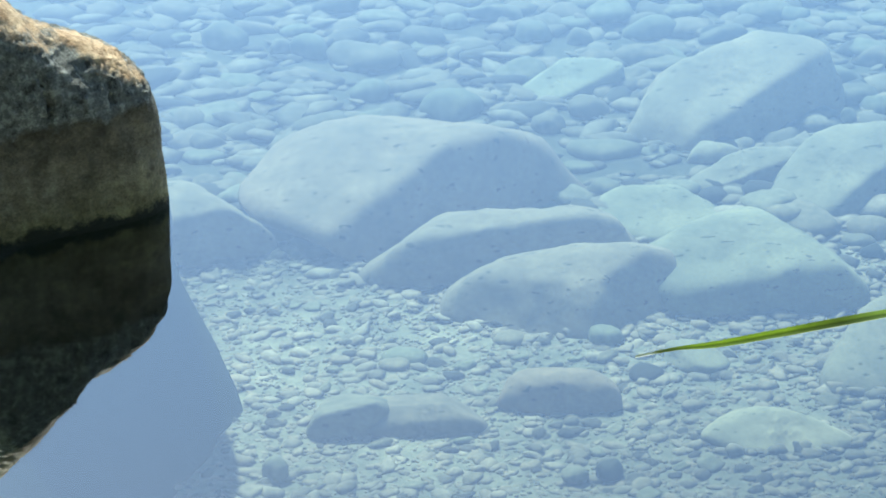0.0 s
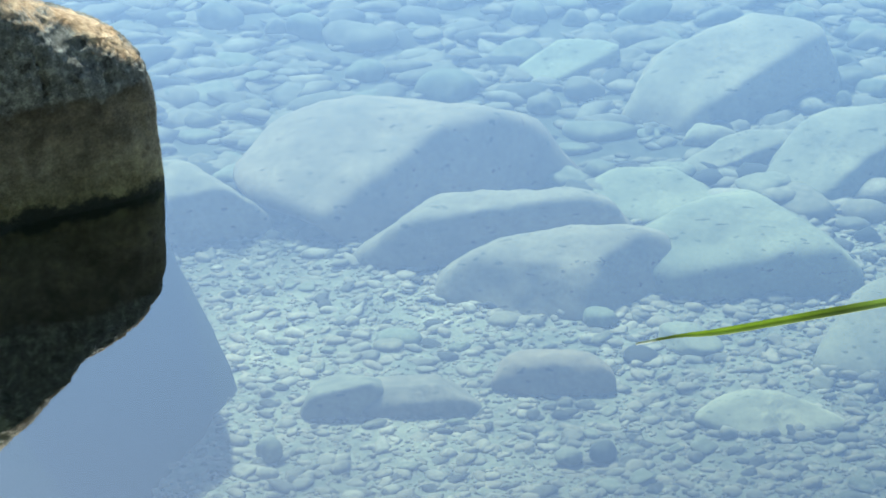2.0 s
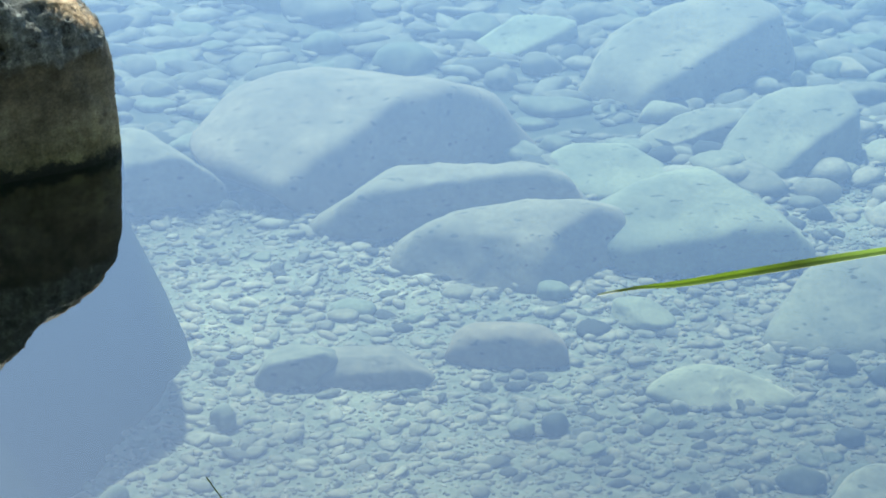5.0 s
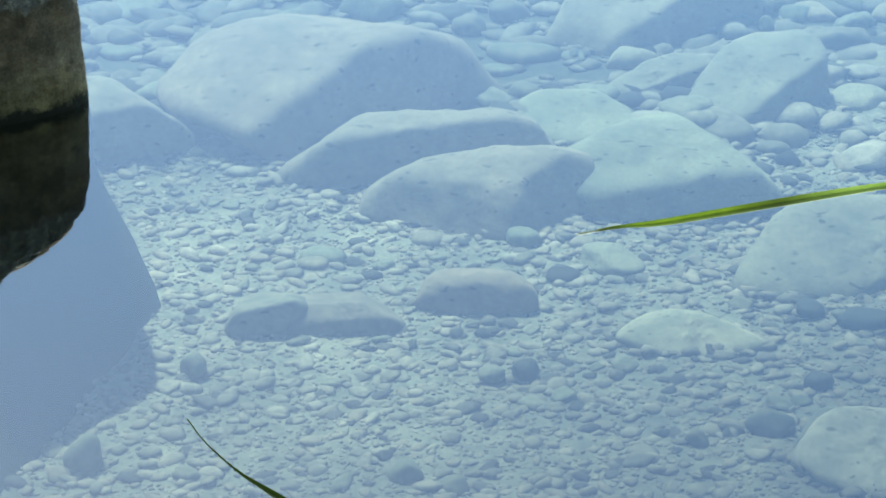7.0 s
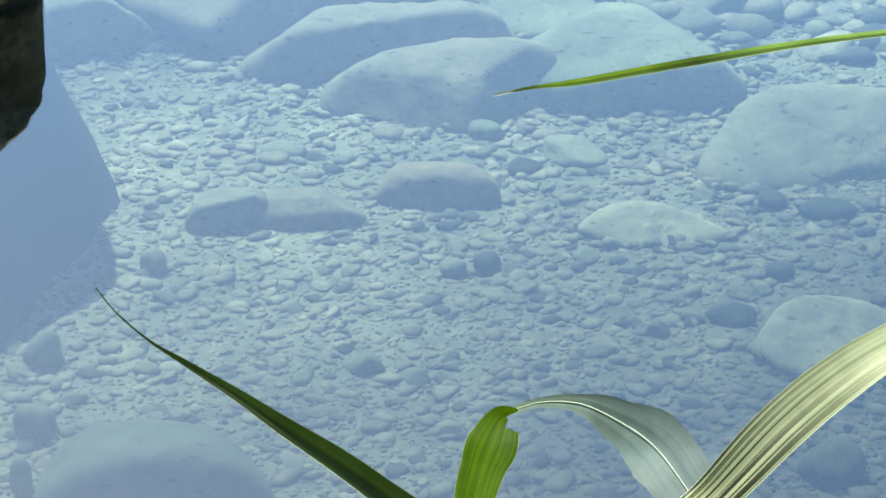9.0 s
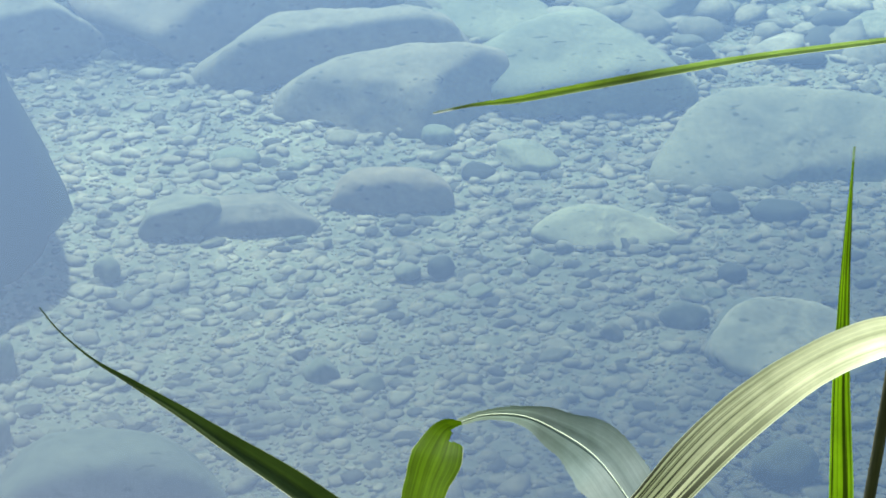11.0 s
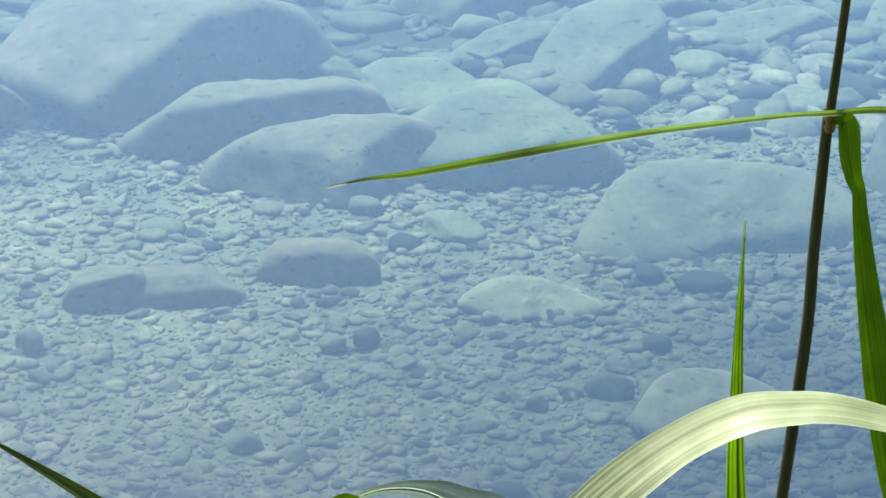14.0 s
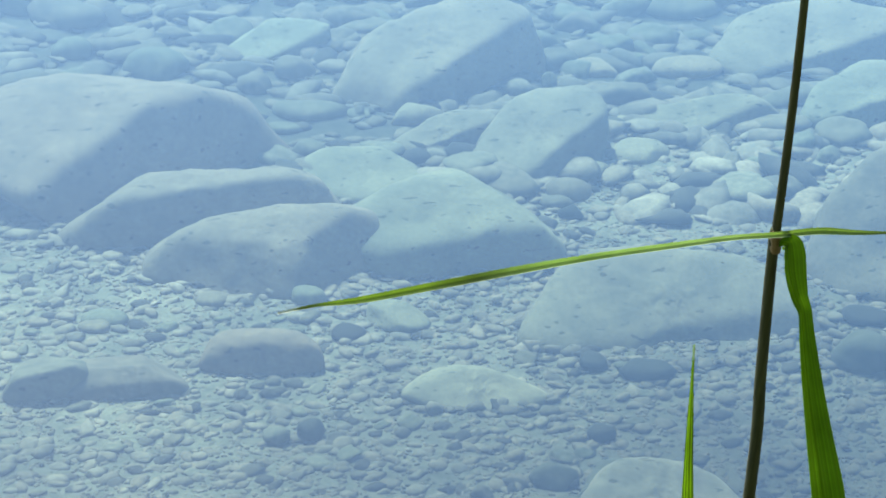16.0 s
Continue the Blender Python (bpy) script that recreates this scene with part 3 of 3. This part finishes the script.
boulder(2.403, 5.437, -0.476, 0.221, 0.154, 0.134, ((-0.82, 0.473, 0.322, 0.162), (-0.485, 0.51, 0.71, 0.13), (-0.132, 0.437, 0.89, 0.14), (-0.102, -0.305, 0.947, 0.046), (0.209, -0.942, 0.262, 0.067)), "blocky pale boulder under water", mat=GREEN_STONE)
boulder(1.176, 3.288, -0.509, 0.169, 0.118, 0.069, ((-0.841, 0.457, 0.29, 0.161), (-0.348, 0.614, 0.708, 0.126), (0.091, 0.56, 0.824, 0.096), (0.386, 0.445, 0.808, 0.104), (0.764, 0.168, 0.623, 0.135), (0, -0.406, 0.914, 0.047)), LOW, 14, name="stone", category="stone", group="submerged stones", mat=GREY_STONE)
boulder(-0.215, 3.835, -0.512, 0.115, 0.085, 0.052, ((-0.886, 0.204, 0.417, 0.09), (-0.2, 0.3, 0.933, 0.045), (0.1, 0.45, 0.888, 0.05), (0.9, 0.1, 0.424, 0.08), (0.15, -0.985, 0.08, 0.05), (0.5, -0.85, 0.15, 0.06)), "low grey stone with a steep shaded front, half sunk in gravel", 12, name="stone", category="stone", group="submerged stones", mat=GREY_STONE)
boulder(-0.05, 3.85, -0.515, 0.15, 0.08, 0.045, ((-0.8, 0.1, 0.6, 0.1), (-0.05, 0.3, 0.953, 0.034), (0.44, 0.3, 0.847, 0.055), (0.9, 0.1, 0.424, 0.13), (0, -0.503, 0.865, 0.04), (0.1, -0.97, 0.2, 0.055)), LOW, 14, name="stone", category="stone", group="submerged stones", mat=GREY_STONE)
boulder(0.300, 3.951, -0.511, 0.149, 0.067, 0.042, ((-0.961, 0.174, 0.214, 0.139), (-0.308, 0.513, 0.801, 0.078), (0.018, 0.525, 0.851, 0.055), (0.498, 0.422, 0.757, 0.087), (0.974, 0.033, 0.224, 0.138), (0, -0.352, 0.936, 0.061), (0.051, -0.913, 0.406, 0.055)), "loaf-shaped beige stone lying on gravel under water", 18, name="stone", category="stone", group="submerged stones", mat=WARM_STONE)
boulder(0.830, 3.793, -0.524, 0.161, 0.077, 0.031, ((-0.576, 0.518, 0.633, 0.111), (0, 0.543, 0.839, 0.057), (0.251, 0.487, 0.836, 0.055), (0.453, 0.41, 0.792, 0.066), (0, -0.498, 0.867, 0.034)), LOW, 14, name="stone", category="stone", group="submerged stones", mat=STONE)
boulder(1.147, 3.366, -0.518, 0.146, 0.093, 0.040, ((-0.85, 0.451, 0.272, 0.114), (-0.611, 0.575, 0.544, 0.099), (0.061, 0.566, 0.822, 0.06), (0.311, 0.48, 0.82, 0.064), (0, -0.406, 0.914, 0.022)), "low greyish stone half sunk in gravel", 14, name="stone", category="stone", group="submerged stones", mat=DULL_STONE)
for label, values in (
        (LOW, ((0.660, 4.146, -0.519, 0.107, 0.075, 0.038, -3),)),
        (PALE, ((1.871, 5.814, -0.514, 0.143, 0.086, 0.041, 2), (1.536, 5.793, -0.515, 0.112, 0.067, 0.038, -8), (1.545, 5.130, -0.519, 0.141, 0.085, 0.036, 0), (0.869, 5.392, -0.514, 0.120, 0.060, 0.041, 15)))):
    for v in values:
        stone(*v, label, "stone", "stone", group="submerged stones")


def cobbles(*rows, label="grey-beige cobble lying on the gravel under water", mat=COBBLE):
    for v in rows:
        stone(*v, label, "cobble", "stone", level=3, rough=0.1, group="submerged cobbles", mat=mat)


cobbles((0.499, 5.435, -0.521, 0.163, 0.081, 0.031, -0), (0.688, 5.420, -0.525, 0.074, 0.044, 0.017, -0), (0.433, 5.307, -0.526, 0.078, 0.047, 0.014, -0), (0.493, 5.154, -0.522, 0.062, 0.043, 0.027, -0), (0.031, 5.749, -0.508, 0.131, 0.104, 0.056, -0), (-0.285, 6.190, -0.504, 0.151, 0.106, 0.064, -0), (-0.807, 6.379, -0.502, 0.095, 0.086, 0.070, -0), (0.491, 5.751, -0.512, 0.093, 0.065, 0.044, -0), (-0.258, 5.888, -0.511, 0.078, 0.063, 0.049, -0), (0.766, 6.573, -0.520, 0.112, 0.045, 0.034, 15), (0.508, 6.380, -0.512, 0.058, 0.029, 0.061, -0), (0.338, 6.433, -0.514, 0.095, 0.057, 0.052, -0))
cobbles((-0.604, 3.255, -0.505, 0.053, 0.043, 0.049, -3), (-0.589, 3.001, -0.502, 0.052, 0.042, 0.057, -3), (0.103, 3.207, -0.510, 0.049, 0.034, 0.039, -3), (0.431, 4.242, -0.513, 0.061, 0.042, 0.034, -0), (0.169, 4.226, -0.519, 0.054, 0.038, 0.022, -0), (-0.401, 3.608, -0.510, 0.043, 0.035, 0.039, -0), (-0.099, 4.138, -0.524, 0.079, 0.047, 0.020, -0))
cobbles((0.312, 3.599, -0.519, 0.037, 0.026, 0.021, -0), (0.203, 3.168, -0.520, 0.046, 0.033, 0.025, -3), (1.880, 3.911, -0.505, 0.107, 0.075, 0.061, -8), (1.066, 2.866, -0.506, 0.075, 0.060, 0.060, -3), (-0.596, 2.825, -0.497, 0.026, 0.021, 0.082, -3), (1.223, 4.792, -0.524, 0.079, 0.040, 0.020, -0), (1.271, 4.860, -0.515, 0.099, 0.059, 0.038, -0))
cobbles((0.395, 3.615, -0.513, 0.037, 0.033, 0.034, -0), (1.098, 3.582, -0.513, 0.039, 0.031, 0.034, -3), (1.289, 3.858, -0.520, 0.098, 0.050, 0.026, -3), (1.146, 3.907, -0.519, 0.050, 0.033, 0.024, -3), (0.524, 4.068, -0.525, 0.070, 0.042, 0.016, -3), (1.251, 4.720, -0.518, 0.046, 0.032, 0.031, -8), (1.967, 4.129, -0.523, 0.104, 0.052, 0.023, -8), (1.046, 4.019, -0.520, 0.046, 0.028, 0.022, 3), label="dark blue-grey cobble lying on the gravel under water", mat=DARK_COBBLE)
cobbles((2.175, 5.119, -0.515, 0.050, 0.038, 0.034, 5), (1.992, 6.386, -0.510, 0.190, 0.118, 0.052, 7))
cobbles((1.348, 5.651, -0.509, 0.034, 0.027, 0.051, -0), (1.485, 5.766, -0.513, 0.084, 0.050, 0.043, -0), (0.050, 6.557, -0.519, 0.081, 0.049, 0.035, 10), (-0.492, 6.281, -0.514, 0.116, 0.058, 0.054, -12), (-0.586, 6.299, -0.513, 0.063, 0.044, 0.041, -0), (-0.779, 5.378, -0.524, 0.101, 0.050, 0.019, -0), (0.354, 5.607, -0.514, 0.071, 0.057, 0.039, -0), (0.767, 6.469, -0.513, 0.141, 0.056, 0.057, 20), (1.563, 6.211, -0.515, 0.106, 0.064, 0.050, 10), (1.342, 6.467, -0.513, 0.065, 0.045, 0.043, -0), (-0.125, 4.115, -0.525, 0.059, 0.035, 0.017, -3), (0.769, 3.350, -0.520, 0.033, 0.026, 0.026, -3), (0.949, 3.404, -0.514, 0.060, 0.042, 0.039, -3))


# ---- reeds on the near bank ----
def curve_through(rows, per=8):
    """A smooth run of values through the rows."""
    p = np.array(rows, float)
    q = np.vstack((2 * p[0] - p[1], p, 2 * p[-1] - p[-2]))
    out = []
    for i in range(1, len(q) - 2):
        for k in range(per):
            t = k / per
            out.append(0.5 * (2 * q[i] + (q[i + 1] - q[i - 1]) * t + (2 * q[i - 1] - 5 * q[i] + 4 * q[i + 1] - q[i + 2]) * t * t + (3 * q[i] - q[i - 1] - 3 * q[i + 1] + q[i + 2]) * t ** 3))
    out.append(p[-1])
    return np.array(out)


def blade_mesh(rows, facing, fold=0.18, across=9, wavy=0.03, torn=0, bias=1.0):
    """A grass blade along its rows (x, y, z, width): folded along the midrib, with wavy edges."""
    pts = curve_through(rows)
    bm = bmesh.new()
    uvs = bm.loops.layers.uv.new("UVMap")
    grid = []
    n = len(pts)
    for i, (x, y, z, w) in enumerate(pts):
        tangent = Vector(pts[min(i + 1, n - 1)][:3] - pts[max(i - 1, 0)][:3]).normalized()
        f = facing[0].lerp(facing[1], (i / (n - 1)) ** bias) if isinstance(facing, tuple) else facing
        side = tangent.cross(f).normalized()
        out = side.cross(tangent).normalized()
        line = []
        for k in range(across):
            s = k / (across - 1) * 2 - 1
            edge = 1 + wavy * noise.noise(Vector((i * 0.23, s * 2, x * 9)))
            d = fold * (abs(s) ** 0.8 - 0.5) + 0.03 * math.sin(s * 9 + i * 0.1)
            line.append(bm.verts.new(Vector((x, y, z)) + side * (s * w / 2 * edge) + out * (d * w / 2)))
        grid.append(line)
    for i in range(n - 1):
        for k in range(across - 1):
            if i < torn and k < 4 - (i > torn // 2):
                continue
            face = bm.faces.new((grid[i][k], grid[i][k + 1], grid[i + 1][k + 1], grid[i + 1][k]))
            face.smooth = True
            for loop, (u, v) in zip(face.loops, ((k, i), (k + 1, i), (k + 1, i + 1), (k, i + 1))):
                loop[uvs].uv = (u / (across - 1), v / (n - 1))
    return bm


def tube_mesh(rows, sides=10, share=1.0):
    """A round stalk along its rows (x, y, z, thickness)."""
    pts = curve_through(rows)
    bm = bmesh.new()
    rings = []
    n = len(pts)
    for i, (x, y, z, w) in enumerate(pts):
        tangent = Vector(pts[min(i + 1, n - 1)][:3] - pts[max(i - 1, 0)][:3]).normalized()
        side = tangent.cross(Vector((0.3, -1, 0.1))).normalized()
        out = side.cross(tangent)
        rings.append([bm.verts.new(Vector((x, y, z)) + (side * math.cos(k * math.tau / sides) + out * math.sin(k * math.tau / sides)) * w / 2 * share) for k in range(sides)])
    for r, s in zip(rings, rings[1:]):
        for k in range(sides):
            bm.faces.new((r[k], r[(k + 1) % sides], s[(k + 1) % sides], s[k])).smooth = True
    bm.faces.new(rings[0][::-1])
    bm.faces.new(rings[-1])
    return bm


def midrib(rows, leaf, thick=0.0006):
    part("midrib", tube_mesh([(x, y, z, min(thick, w * 0.25)) for x, y, z, w in rows], 6), RIB, leaf, "pale raised midrib")


TOWARD = Vector((-0.1, -0.75, 0.65))
reed = tagged(new("reed"), "tall green reed with a dark stem on the bank", "reed", "reeds")
reed.location = (0, 0, 0)
stem_rows = [(0.395, 0.864, 1.339, 0.0076), (0.390, 0.870, 1.431, 0.0070), (0.384, 0.871, 1.514, 0.0064), (0.384, 0.871, 1.529, 0.0054), (0.381, 0.871, 1.596, 0.0049), (0.376, 0.869, 1.663, 0.0045), (0.369, 0.868, 1.754, 0.0034)]
stem_rows = [(0.42, 0.85, 0.24, 0.010), (0.413, 0.856, 0.6, 0.009), (0.405, 0.86, 1.0, 0.008)] + stem_rows
part("stem", tube_mesh(stem_rows, 14), STEM, reed, "dark olive reed stem")
part("node", tube_mesh([(0.3855, 0.870, 1.509, 0.0062), (0.385, 0.870, 1.512, 0.0072), (0.3848, 0.870, 1.515, 0.0066), (0.3845, 0.870, 1.519, 0.0076), (0.384, 0.870, 1.523, 0.0056)], 14), NODE, reed, "brown swollen node with a torn sheath")
rows = [(0.100, 0.821, 1.500, 0.0012), (0.120, 0.819, 1.506, 0.0018), (0.143, 0.816, 1.511, 0.0037), (0.176, 0.816, 1.518, 0.0044), (0.222, 0.824, 1.523, 0.0045), (0.269, 0.831, 1.528, 0.0037), (0.320, 0.846, 1.527, 0.0035), (0.356, 0.858, 1.525, 0.0031), (0.381, 0.861, 1.525, 0.0034), (0.410, 0.871, 1.522, 0.0042), (0.438, 0.880, 1.516, 0.0029), (0.469, 0.889, 1.511, 0.0006)]
leaf = part("leaf", blade_mesh(rows, Vector((-0.1, -0.8, 0.5)), 0.4), LEAF_LONG, reed, "long narrow sunlit green leaf")
rows = [(0.385, 0.867, 1.515, 0.0026), (0.387, 0.865, 1.518, 0.0051), (0.390, 0.861, 1.519, 0.0115), (0.391, 0.858, 1.513, 0.0140), (0.392, 0.854, 1.504, 0.0134), (0.395, 0.850, 1.493, 0.0109), (0.399, 0.846, 1.484, 0.0086), (0.400, 0.842, 1.476, 0.0090), (0.402, 0.835, 1.461, 0.0109), (0.406, 0.824, 1.437, 0.0135), (0.411, 0.812, 1.411, 0.0168), (0.416, 0.801, 1.386, 0.0194), (0.423, 0.785, 1.351, 0.0182), (0.433, 0.774, 1.314, 0.0144), (0.443, 0.759, 1.270, 0.0013)]
leaf = part("leaf", blade_mesh(rows, (Vector((0.3, -0.9, 0.3)), Vector((-0.2, -0.9, 0.2))), 1.1), LEAF_MID, reed, "folded hanging green leaf")

clump = tagged(new("reed"), "leafy reed clump with arching blades on the bank", "reed", "reeds")
part("stem", tube_mesh([(0.27, 0.74, 0.24, 0.011), (0.26, 0.735, 0.7, 0.010), (0.25, 0.73, 1.12, 0.008)], 14), STEM, clump, "short dark reed stem")
rows = [(0.319, 0.791, 1.497, 0.0008), (0.319, 0.785, 1.478, 0.0023), (0.320, 0.779, 1.450, 0.0055), (0.322, 0.771, 1.412, 0.0087), (0.326, 0.760, 1.359, 0.0137), (0.333, 0.747, 1.295, 0.0190), (0.340, 0.739, 1.230, 0.0196), (0.352, 0.727, 1.123, 0.0134)] + [(0.3, 0.73, 0.95, 0.010)]
leaf = part("leaf", blade_mesh([(x, y, z, max(0.0014, w * 0.8)) for x, y, z, w in rows], Vector((0.15, -0.95, 0.25)), 0.45), LEAF_BLADE, clump, "upright bright green leaf with dark streaks")
rows = [(0.25, 0.73, 1.1, 0.008), (0.19, 0.73, 1.18, 0.013)] + [(0.124, 0.459, 1.508, 0.0127), (0.146, 0.455, 1.547, 0.0161), (0.165, 0.454, 1.579, 0.0183), (0.182, 0.454, 1.600, 0.0172), (0.199, 0.454, 1.615, 0.0153), (0.216, 0.454, 1.624, 0.0148), (0.231, 0.454, 1.626, 0.0131), (0.247, 0.452, 1.627, 0.0118), (0.269, 0.450, 1.622, 0.0098), (0.294, 0.448, 1.612, 0.0073), (0.323, 0.444, 1.594, 0.0009)]
leaf = part("leaf", blade_mesh(rows, (Vector((-0.3, -0.45, 0.85)), Vector((0.1, -0.35, 0.95))), 0.14), LEAF_SHEEN, clump, "arching yellow-green leaf with pale sun sheen in its colour and dark streaks")
rows = [(-0.107, 0.782, 1.405, 0.0004), (-0.097, 0.777, 1.393, 0.0009), (-0.080, 0.772, 1.378, 0.0018), (-0.061, 0.768, 1.366, 0.0042), (-0.034, 0.761, 1.350, 0.0081), (-0.010, 0.755, 1.334, 0.0121), (0.021, 0.750, 1.312, 0.0165), (0.052, 0.744, 1.288, 0.0192), (0.083, 0.737, 1.265, 0.0187), (0.116, 0.736, 1.231, 0.0143)] + [(0.17, 0.735, 1.15, 0.012), (0.25, 0.73, 1.08, 0.007)]
leaf = part("leaf", blade_mesh([(x, y, z, max(0.0008, w * 0.84)) for x, y, z, w in rows], Vector((0.25, -0.8, 0.6)), 0.55), LEAF_DARK, clump, "dark green leaf with a thin curling tip")
rows = [(0.25, 0.73, 1.1, 0.008), (0.25, 0.70, 1.2, 0.014)] + [(0.244, 0.697, 1.259, 0.0184), (0.228, 0.723, 1.278, 0.0309), (0.213, 0.756, 1.289, 0.0385), (0.199, 0.785, 1.294, 0.0379), (0.181, 0.809, 1.293, 0.0256), (0.163, 0.831, 1.287, 0.0120), (0.142, 0.840, 1.281, 0.0061), (0.124, 0.842, 1.273, 0.0047)]
leaf = part("leaf", blade_mesh(rows, (Vector((0.25, -0.95, 0.15)), Vector((0, -0.4, 1.0))), 0.12, wavy=0.12, bias=4.0), LEAF_SKYLIT, clump, "bent grey-green leaf with sky sheen in its colour")
midrib(rows, leaf)
rows = [(0.125, 0.818, 1.292, 0.0039), (0.116, 0.812, 1.290, 0.0193), (0.109, 0.797, 1.285, 0.0299), (0.103, 0.786, 1.276, 0.0267), (0.098, 0.773, 1.265, 0.0235), (0.094, 0.755, 1.248, 0.0166), (0.092, 0.745, 1.232, 0.0015)]
part("leaf_tip", blade_mesh(rows, Vector((-0.3, -0.85, 0.3)), 0.15, torn=10), LEAF, leaf, "folded bright green torn leaf end")


# ---- cobbles and gravel of the bed ----
def joined_mesh(name, verts, faces, mat):
    v, f = np.concatenate(verts), np.concatenate(faces)
    me = bpy.data.meshes.new(name)
    me.vertices.add(len(v))
    me.vertices.foreach_set("co", v.ravel())
    me.loops.add(f.size)
    me.loops.foreach_set("vertex_index", f.ravel())
    me.polygons.add(len(f))
    me.polygons.foreach_set("loop_start", np.arange(0, f.size, 3))
    me.update(calc_edges=True)
    me.validate()
    me.shade_smooth()
    me.materials.append(mat)
    return me


def inside_boulder(x, y, share):
    return any(((x - fx) / (fa * share)) ** 2 + ((y - fy) / (fb * share)) ** 2 < 1 for fx, fy, fa, fb in FOOTPRINTS)


def covers_placed(x, y, s):
    """True where a loose stone of that reach would hide a placed one, seen from the bank."""
    return any(abs(x - fx) < fa + s * 0.3 and -0.9 * s - fb < y - fy < fb * 0.4 for fx, fy, fa, fb in PLACED)


def flat_shapes(rng, count, level, thick, first):
    """Worn flat stones: long in x, with shaved sides and a flattened top."""
    sharp = 9.0 if level == 3 else 16.0
    dirs, _ = SPHERES[level]
    return [stone_points(dirs, 1.0, rng.uniform(0.5, 0.85), rng.uniform(*thick), random_cuts(rng, 6) + [(rng.uniform(-0.3, 0.3), rng.uniform(-0.3, 0.3), 1, rng.uniform(0.5, 0.8))], sharp, first + k, 0.26) for k in range(count)]


def bed_pieces():
    rng = random.Random(5)
    slabs = flat_shapes(rng, 24, 3, (0.22, 0.42), 300)
    meshes = [mesh_of("cobble", p, SPHERES[3][1], COBBLE) for p in slabs]
    n = 0
    while n < 290:
        far = n % 3 > 0
        y = rng.uniform(4.75, 7.2) if far else rng.uniform(2.9, 4.6)
        x = 0.45 + (y - 4) * 0.12 + rng.uniform(-1, 1) * (0.35 + y * 0.26)
        if inside_boulder(x, y, 0.85):
            continue
        s = 0.065 + 0.095 * rng.random() ** 1.5 if far else rng.uniform(0.024, 0.05)
        if covers_placed(x, y, s):
            continue
        ob = new("cobble", meshes[n % 24])
        ob.parent = ground
        ob.matrix_world = pose(x, y, ground_height(x, y) + s * (0.22 if far else 0.1), rng.uniform(-12, 12), rng.uniform(-12, 12), rng.gauss(8, 28) + 180 * (n % 2)) @ Matrix.Diagonal((s, s * rng.uniform(0.6, 1), s * rng.uniform(0.6, 1.0), 1))
        n += 1
    shapes = {1: flat_shapes(rng, 12, 1, (0.35, 0.6), 400), 2: flat_shapes(rng, 24, 2, (0.2, 0.42), 500)}
    tris = {k: np.array(SPHERES[k][1]) for k in (1, 2)}
    allv, allf, start = [], [], 0
    g = np.random.default_rng(3)

    def lay(x, y, s, level, lift, tilt, flat=1.0):
        nonlocal start
        k = int(g.random() * len(shapes[level]))
        p = shapes[level][k] * np.array((s, s * (0.6 + 0.4 * g.random()), s * flat * (0.7 + 0.5 * g.random())))
        m = np.array(Euler((g.normal() * tilt, g.normal() * tilt, g.normal() * 0.45 + 0.2 + math.pi * (k % 2))).to_matrix())
        allv.append(p @ m.T + np.array((x, y, ground_height(x, y) + s * lift)))
        allf.append(tris[level] + start)
        start += len(p)

    def spot(low, high, bend=1.0):
        y = low + (high - low) * g.random() ** bend
        wide = 1.0 + (1.3 * g.random() if g.random() < 0.2 else 0.0)
        return 0.45 + (y - 4) * 0.12 + (g.random() * 2 - 1) * (0.45 + y * 0.27) * wide, y

    # grit and small gravel packed over the whole near bed
    for _ in range(29000):
        x, y = spot(2.3, 5.0)
        lay(x, y, 0.006 + 0.008 * g.random(), 1, 0.1 - 0.3 * g.random(), 0.2)
    for _ in range(12400):
        x, y = spot(2.4, 5.2)
        lay(x, y, 0.010 + 0.032 * g.random() ** 2.8, 2, 0.1 - 0.22 * g.random(), 0.15)
    for _ in range(900):
        x, y = spot(2.5, 4.9)
        lay(x, y, 0.026 + 0.03 * g.random() ** 1.5, 2, 0.12 - 0.25 * g.random(), 0.14, 0.8)
    # broad worn stones lying over one another farther out
    for _ in range(5800):
        x, y = spot(4.7, 8.2)
        s = 0.032 + 0.115 * g.random() ** 2.1
        if s > 0.055 and covers_placed(x, y, s):
            continue
        lay(x, y, s, 2, 0.16 - 0.22 * g.random(), 0.16, 0.72)
    # stones heaped at the feet of the boulders
    large = [f for f in FOOTPRINTS if f[2] > 0.16]
    for _ in range(3200):
        fx, fy, fa, fb = large[int(g.random() * len(large))]
        turn, out = g.random() * 3.6 - 0.23, 0.88 + 0.4 * g.random() ** 1.4
        lay(fx + fa * out * math.cos(turn), fy - fb * out * math.sin(turn), 0.014 + 0.03 * g.random() ** 1.6, 2, 0.25 - 0.3 * g.random(), 0.2, 0.9)
    me = joined_mesh("gravel", allv, allf, GRAVEL)
    return tagged(new("gravel", me), "grey and beige loose gravel covering the lake bed", "gravel", kind="stuff")


bed_pieces()
